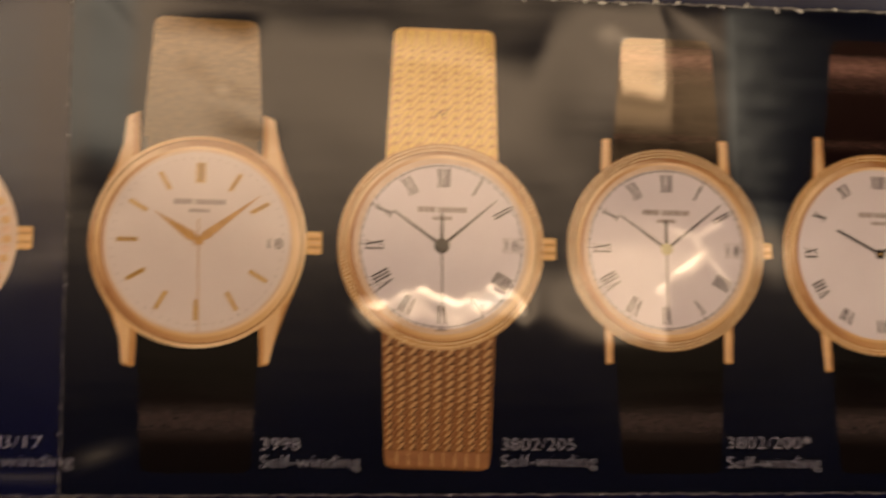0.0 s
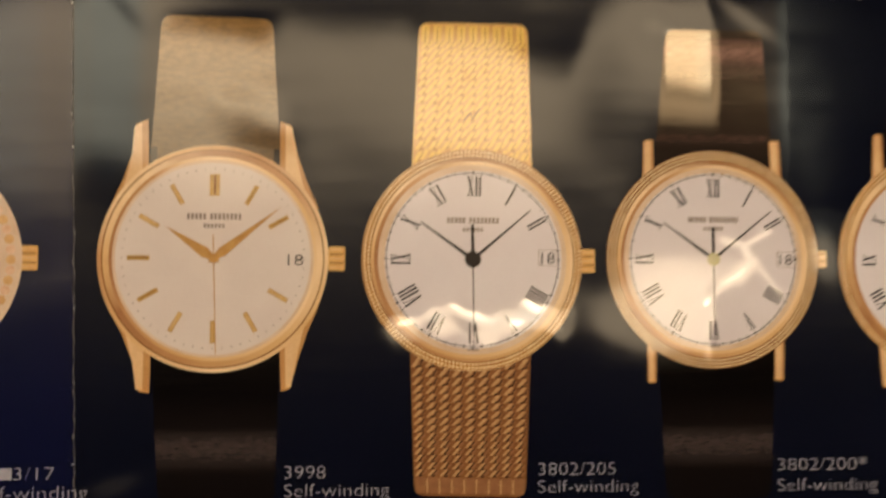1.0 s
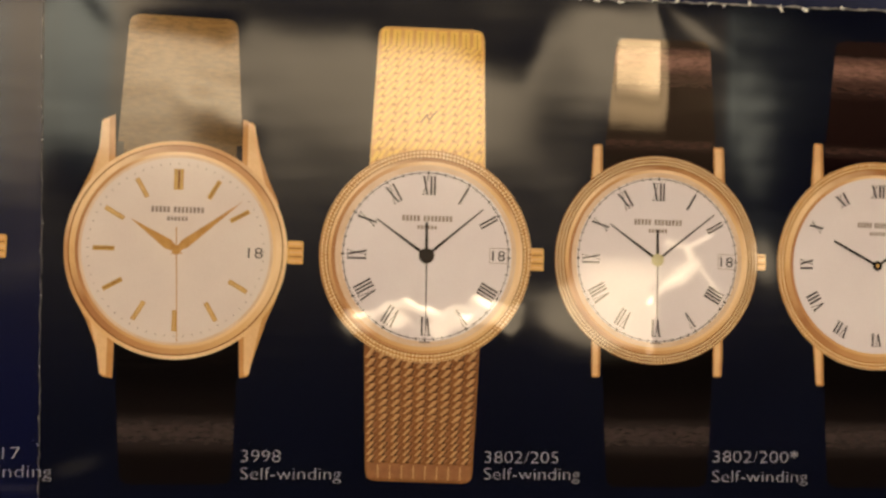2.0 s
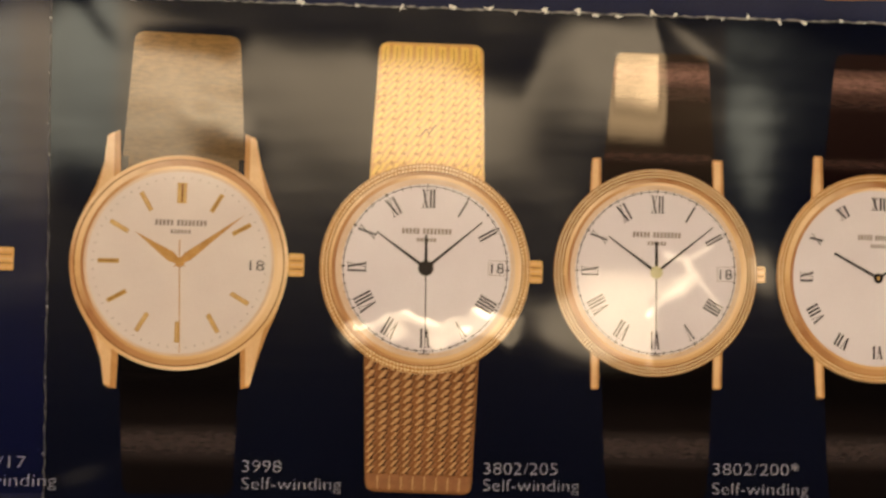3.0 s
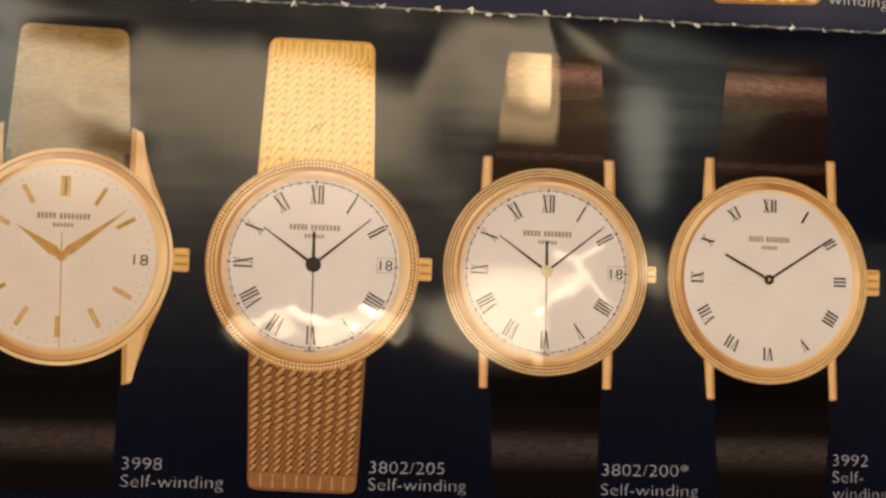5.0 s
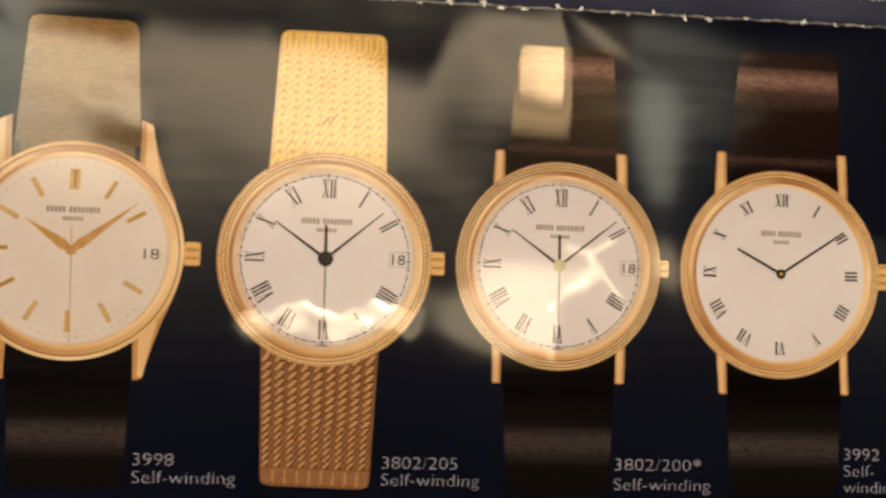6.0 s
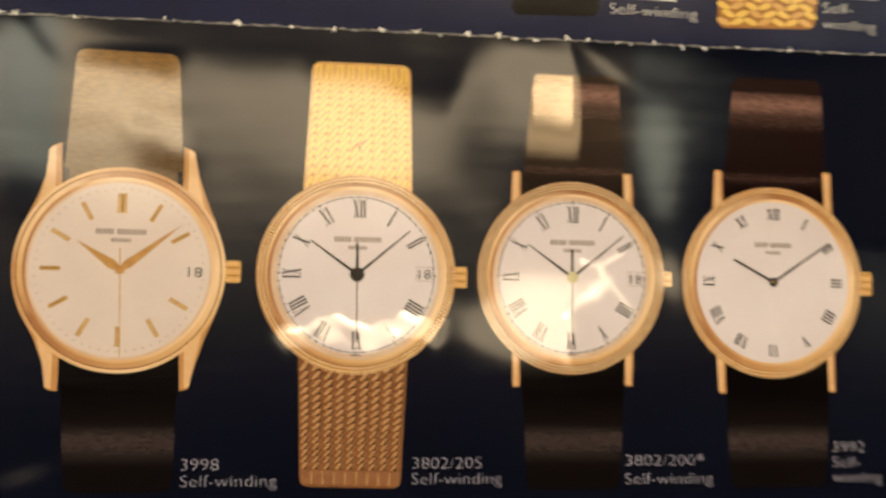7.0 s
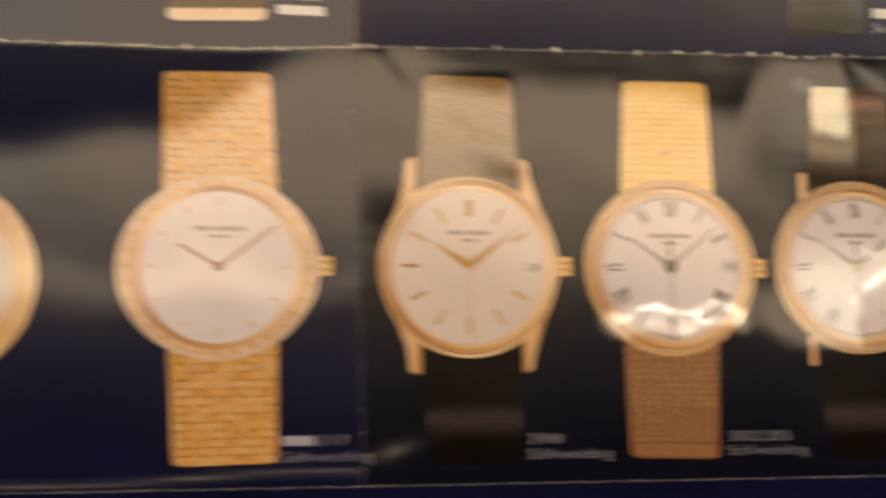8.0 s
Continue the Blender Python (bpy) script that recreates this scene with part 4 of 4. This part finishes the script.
for polys in ([(65.0, 20.4), (66.6, 20.4), (66.9, 12), (64.6, 12)], [(86.3, 20.8), (88.0, 20.8), (88.4, 12), (86.8, 12)],
              [(65.9, -20.3), (67.3, -20.3), (67.0, -12), (65.2, -12)], [(87.3, -20.0), (88.7, -20.0), (88.4, -12), (86.9, -12)]):
    lug([rounded(polys, 0.4)], w)
disc("case", cx, cy, 0, 17.55, RING_OUT, w, 0.12, "wide polished gold case")
hobnails(cx, cy, 16.6, 2, 0.55, w, 0.15)
disc("bezel", cx, cy, 14.7, 16.3, RING_MID, w, 0.18, "smooth gold bezel")
disc("bezel_edge", cx, cy, 14.6, 15.3, RING_IN, w, 0.20)
disc("case_line", cx, cy, 16.25, 16.4, GOLD_DARK, w, 0.19)
dial = roman_dial(cx, cy, 14.8, w, 12.5, 2.15, squeeze=0.86)
name_bars(cx, cy + 6.8, dial, 0.30, GREY_INK, 7.2)
hand("hour_hand", cx, cy, (-7.7, 4.0), 0.24, BLACK, w, 0.34, point=0.8)
hand("minute_hand", cx, cy, (11.1, 7.4), 0.22, BLACK, w, 0.35, point=0.8)
disc("hub", cx, cy, 0, 0.85, BLACK, w, 0.38, n=32)
disc("hub_pin", cx, cy, 0, 0.3, MARK_GOLD, w, 0.40, n=16)
crown(cx + 17.4, cy + 0.1, 2.3, 4.4, w)

# the jewelled watch past the side fold
cx, cy = -85.1, -0.95
w = watch("printed gold wristwatch with beaded pink bezel and gold bracelet", cx, cy)


def brick_links(strap, corner, rows, cols, lift):
    gaps = []
    for j in range(rows):
        for i in range(cols + 1):
            u0, u1 = (i - 0.37 * (j % 3) + 0.05) / cols, (i - 0.37 * (j % 3) + 0.95) / cols
            u0, u1 = max(u0, 0), min(u1, 1)
            if u1 - u0 < 0.2 / cols:
                continue
            d = 0.22 / rows * random.uniform(-1, 1)
            q = [corner(u0, (j + 0.12) / rows), corner(u1, (j + 0.04) / rows + d * 0.4), corner(u1, (j + 0.9) / rows), corner(u0, (j + 0.96) / rows)]
            lay("link", [q], random.choice((LINK_GOLD, LINK_PINK)), strap, lift, step=3)
            if random.random() < 0.75:
                gaps.append([corner(u0 + 0.2 / cols, (j + 0.06) / rows), corner(u0 + 0.65 / cols, (j - 0.14) / rows), corner(u0 + 0.70 / cols, (j + 0.02) / rows), corner(u0 + 0.3 / cols, (j + 0.2) / rows)])
    tagged(lay("weave_gap", gaps, GOLD_DEEP, strap, lift + 0.02, "dark gaps between the links", step=50, rise=0), kind="stuff")


s = strap_piece("bracelet", [(-95.4, 12), (-74.8, 12), (-76.5, 35.9), (-96.0, 35.5)], LINK_GOLD, w, 0.04, "rough woven gold bracelet", (2, 3))
brick_links(s, along((-95.2, 13.5), (-75.0, 13.5), (-76.8, 35.6), (-95.8, 35.2)), 15, 6, 0.07)
s = strap_piece("bracelet", [(-92.2, -36.5), (-74.1, -36.1), (-74.3, -12), (-93.9, -12)], LINK_GOLD, w, 0.04, "rough woven gold bracelet", (0, 1))
brick_links(s, along((-93.4, -14), (-74.5, -14), (-74.4, -35.9), (-92.0, -36.2)), 15, 6, 0.07)
disc("case", cx, cy, 0, 18.2, BEVEL, w, 0.12, "gold case with beaded bezel", squash=0.93)
disc("bezel", cx, cy, 13.6, 17.6, BEVEL, w, 0.16, squash=0.94)
for i in range(64):
    a = 2 * math.pi * i / 64
    bx, by = cx + 16.6 * math.cos(a), cy + 0.935 * 16.6 * math.sin(a)
    lay("bead", [[(bx + 0.72 * math.cos(t * 0.785), by + 0.72 * math.sin(t * 0.785)) for t in range(8)]], BEAD if i % 2 else LINK_PINK, w, 0.19, step=3)
disc("bezel_edge", cx, cy, 13.5, 15.0, RING_MID, w, 0.21, squash=1.0)
dial = disc("dial", cx, cy, 0, 13.9, DIAL, w, 0.26, "plain pinkish dial with small markers")
for k in range(12):
    a = math.pi / 2 - math.pi * k / 6
    lay("hour_marker", turned([bar(11.2, -0.3, 12.7, 0.3)], a, cx, cy), BEVEL, dial, 0.30, step=4)
name_bars(cx, cy + 7.0, dial, 0.30, GREY_INK, 9.2)
hand("hour_hand", cx, cy, (-7.1, 4.1), 0.28, BROWN_INK, w, 0.34, point=0.8)
hand("minute_hand", cx, cy, (10.2, 7.7), 0.28, BROWN_INK, w, 0.35, point=0.8)
disc("hub", cx, cy, 0, 0.9, BROWN_INK, w, 0.38, n=24)
crown(cx + 17.4, cy + 0.3, 3.0, 3.7, w)

# the next one, of which only the rim shows
cx, cy = -134.0, -3.5
w = watch("printed gold wristwatch with a wide gold rim, partly seen", cx, cy)
disc("case", cx, cy, 0, 17.4, RING_OUT, w, 0.12, "wide gold case", squash=1.05)
disc("dial", cx, cy, 0, 13.4, CREAM, w, 0.26)
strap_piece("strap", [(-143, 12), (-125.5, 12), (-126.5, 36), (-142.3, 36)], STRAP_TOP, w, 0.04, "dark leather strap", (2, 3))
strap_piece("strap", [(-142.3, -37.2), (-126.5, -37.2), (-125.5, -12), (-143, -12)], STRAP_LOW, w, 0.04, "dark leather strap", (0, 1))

# ---- the row above the fold ----
w = watch("printed end of a dark leather watch strap", 34, 55)
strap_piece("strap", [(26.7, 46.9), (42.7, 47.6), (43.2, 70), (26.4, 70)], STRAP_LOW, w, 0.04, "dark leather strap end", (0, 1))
w = watch("printed end of a coarsely woven gold bracelet", 75, 55)
s = strap_piece("bracelet", [(65.7, 47.0), (85.1, 47.9), (86, 70), (65.2, 70)], GOLD_DARK, w, 0.04, "coarsely woven gold bracelet", (0, 1))
cor = along((65.9, 47.5), (84.9, 48.3), (85.7, 69.8), (65.5, 69.8))
for j in range(15):
    for i in range(7):
        c = Vector(cor((i + 0.5 + 0.35 * (j % 2 - 0.5)) / 7, (j + 0.5) / 15))
        tilt = 0.35 if i % 2 else -0.35
        ov = [(1.45 * math.cos(k * 0.7854), 0.62 * math.sin(k * 0.7854)) for k in range(8)]
        lay("link", turned([ov], tilt, c.x, c.y), BRIGHT_GOLD if (i + j) % 3 else GOLD, s, 0.07 + 0.01 * (j % 2) + 0.005 * (i % 2), step=4)
w = watch("printed end of a brown watch strap with pale strip", -86, 50)
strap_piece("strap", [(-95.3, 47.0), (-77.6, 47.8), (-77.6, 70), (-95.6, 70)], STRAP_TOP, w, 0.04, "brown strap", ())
# a pale strip laid over the lower end of the strap
strap_piece("pale_strip", [(-95.8, 45.2), (-77.2, 45.9), (-77.4, 48.2), (-95.5, 47.5)], BEVEL, w, 0.06, "pale strip across the strap end", (0, 1))


# ---- printed captions ----
def caption(label, lines, material=WHITE_INK):
    c = tagged(empty("printed_caption", 0, 0), label, "caption", "captions under the watches")
    for text, x, base, cap, width in lines:
        if text:
            star = text.endswith("*")
            words("text_line", text.rstrip("*"), x, base, cap, width - 1.7 * star, material, c)
            if star:
                words("asterisk", "*", x + width - 1.3, base, cap, 1.3, material, c, slim=0)
        else:
            lay("text_bar", [bar(x, base, x + width, base + cap)], material, c, 0.05)
    return c


caption("small light grey printed caption on dark navy", [("3998", -28.2, -33.45, 2.05, 6.1), ("Self-winding", -28.2, -36.15, 2.05, 15.65)])
caption("small light grey printed caption on dark navy", [("3802/205", 10.35, -33.4, 2.05, 12.05), ("Self-winding", 10.3, -36.05, 2.05, 15.7)])
caption("small light grey printed caption with an asterisk", [("3802/200*", 48.4, -33.1, 2.05, 14.6), ("Self-winding", 48.3, -36.3, 2.05, 16.4)])
caption("small light grey printed caption in three lines", [("3992", 88.0, -30.85, 2.05, 6.3), ("Self-", 88.0, -33.6, 2.05, 5.4), ("winding", 88.0, -36.3, 2.05, 9.7)])
caption("small light grey printed caption beside the side fold", [("", -73.2, -33.1, 1.7, 5.6), ("3/17", -67.3, -33.2, 2.0, 5.7), ("Self-winding", -73.2, -36.0, 2.05, 16.4)])
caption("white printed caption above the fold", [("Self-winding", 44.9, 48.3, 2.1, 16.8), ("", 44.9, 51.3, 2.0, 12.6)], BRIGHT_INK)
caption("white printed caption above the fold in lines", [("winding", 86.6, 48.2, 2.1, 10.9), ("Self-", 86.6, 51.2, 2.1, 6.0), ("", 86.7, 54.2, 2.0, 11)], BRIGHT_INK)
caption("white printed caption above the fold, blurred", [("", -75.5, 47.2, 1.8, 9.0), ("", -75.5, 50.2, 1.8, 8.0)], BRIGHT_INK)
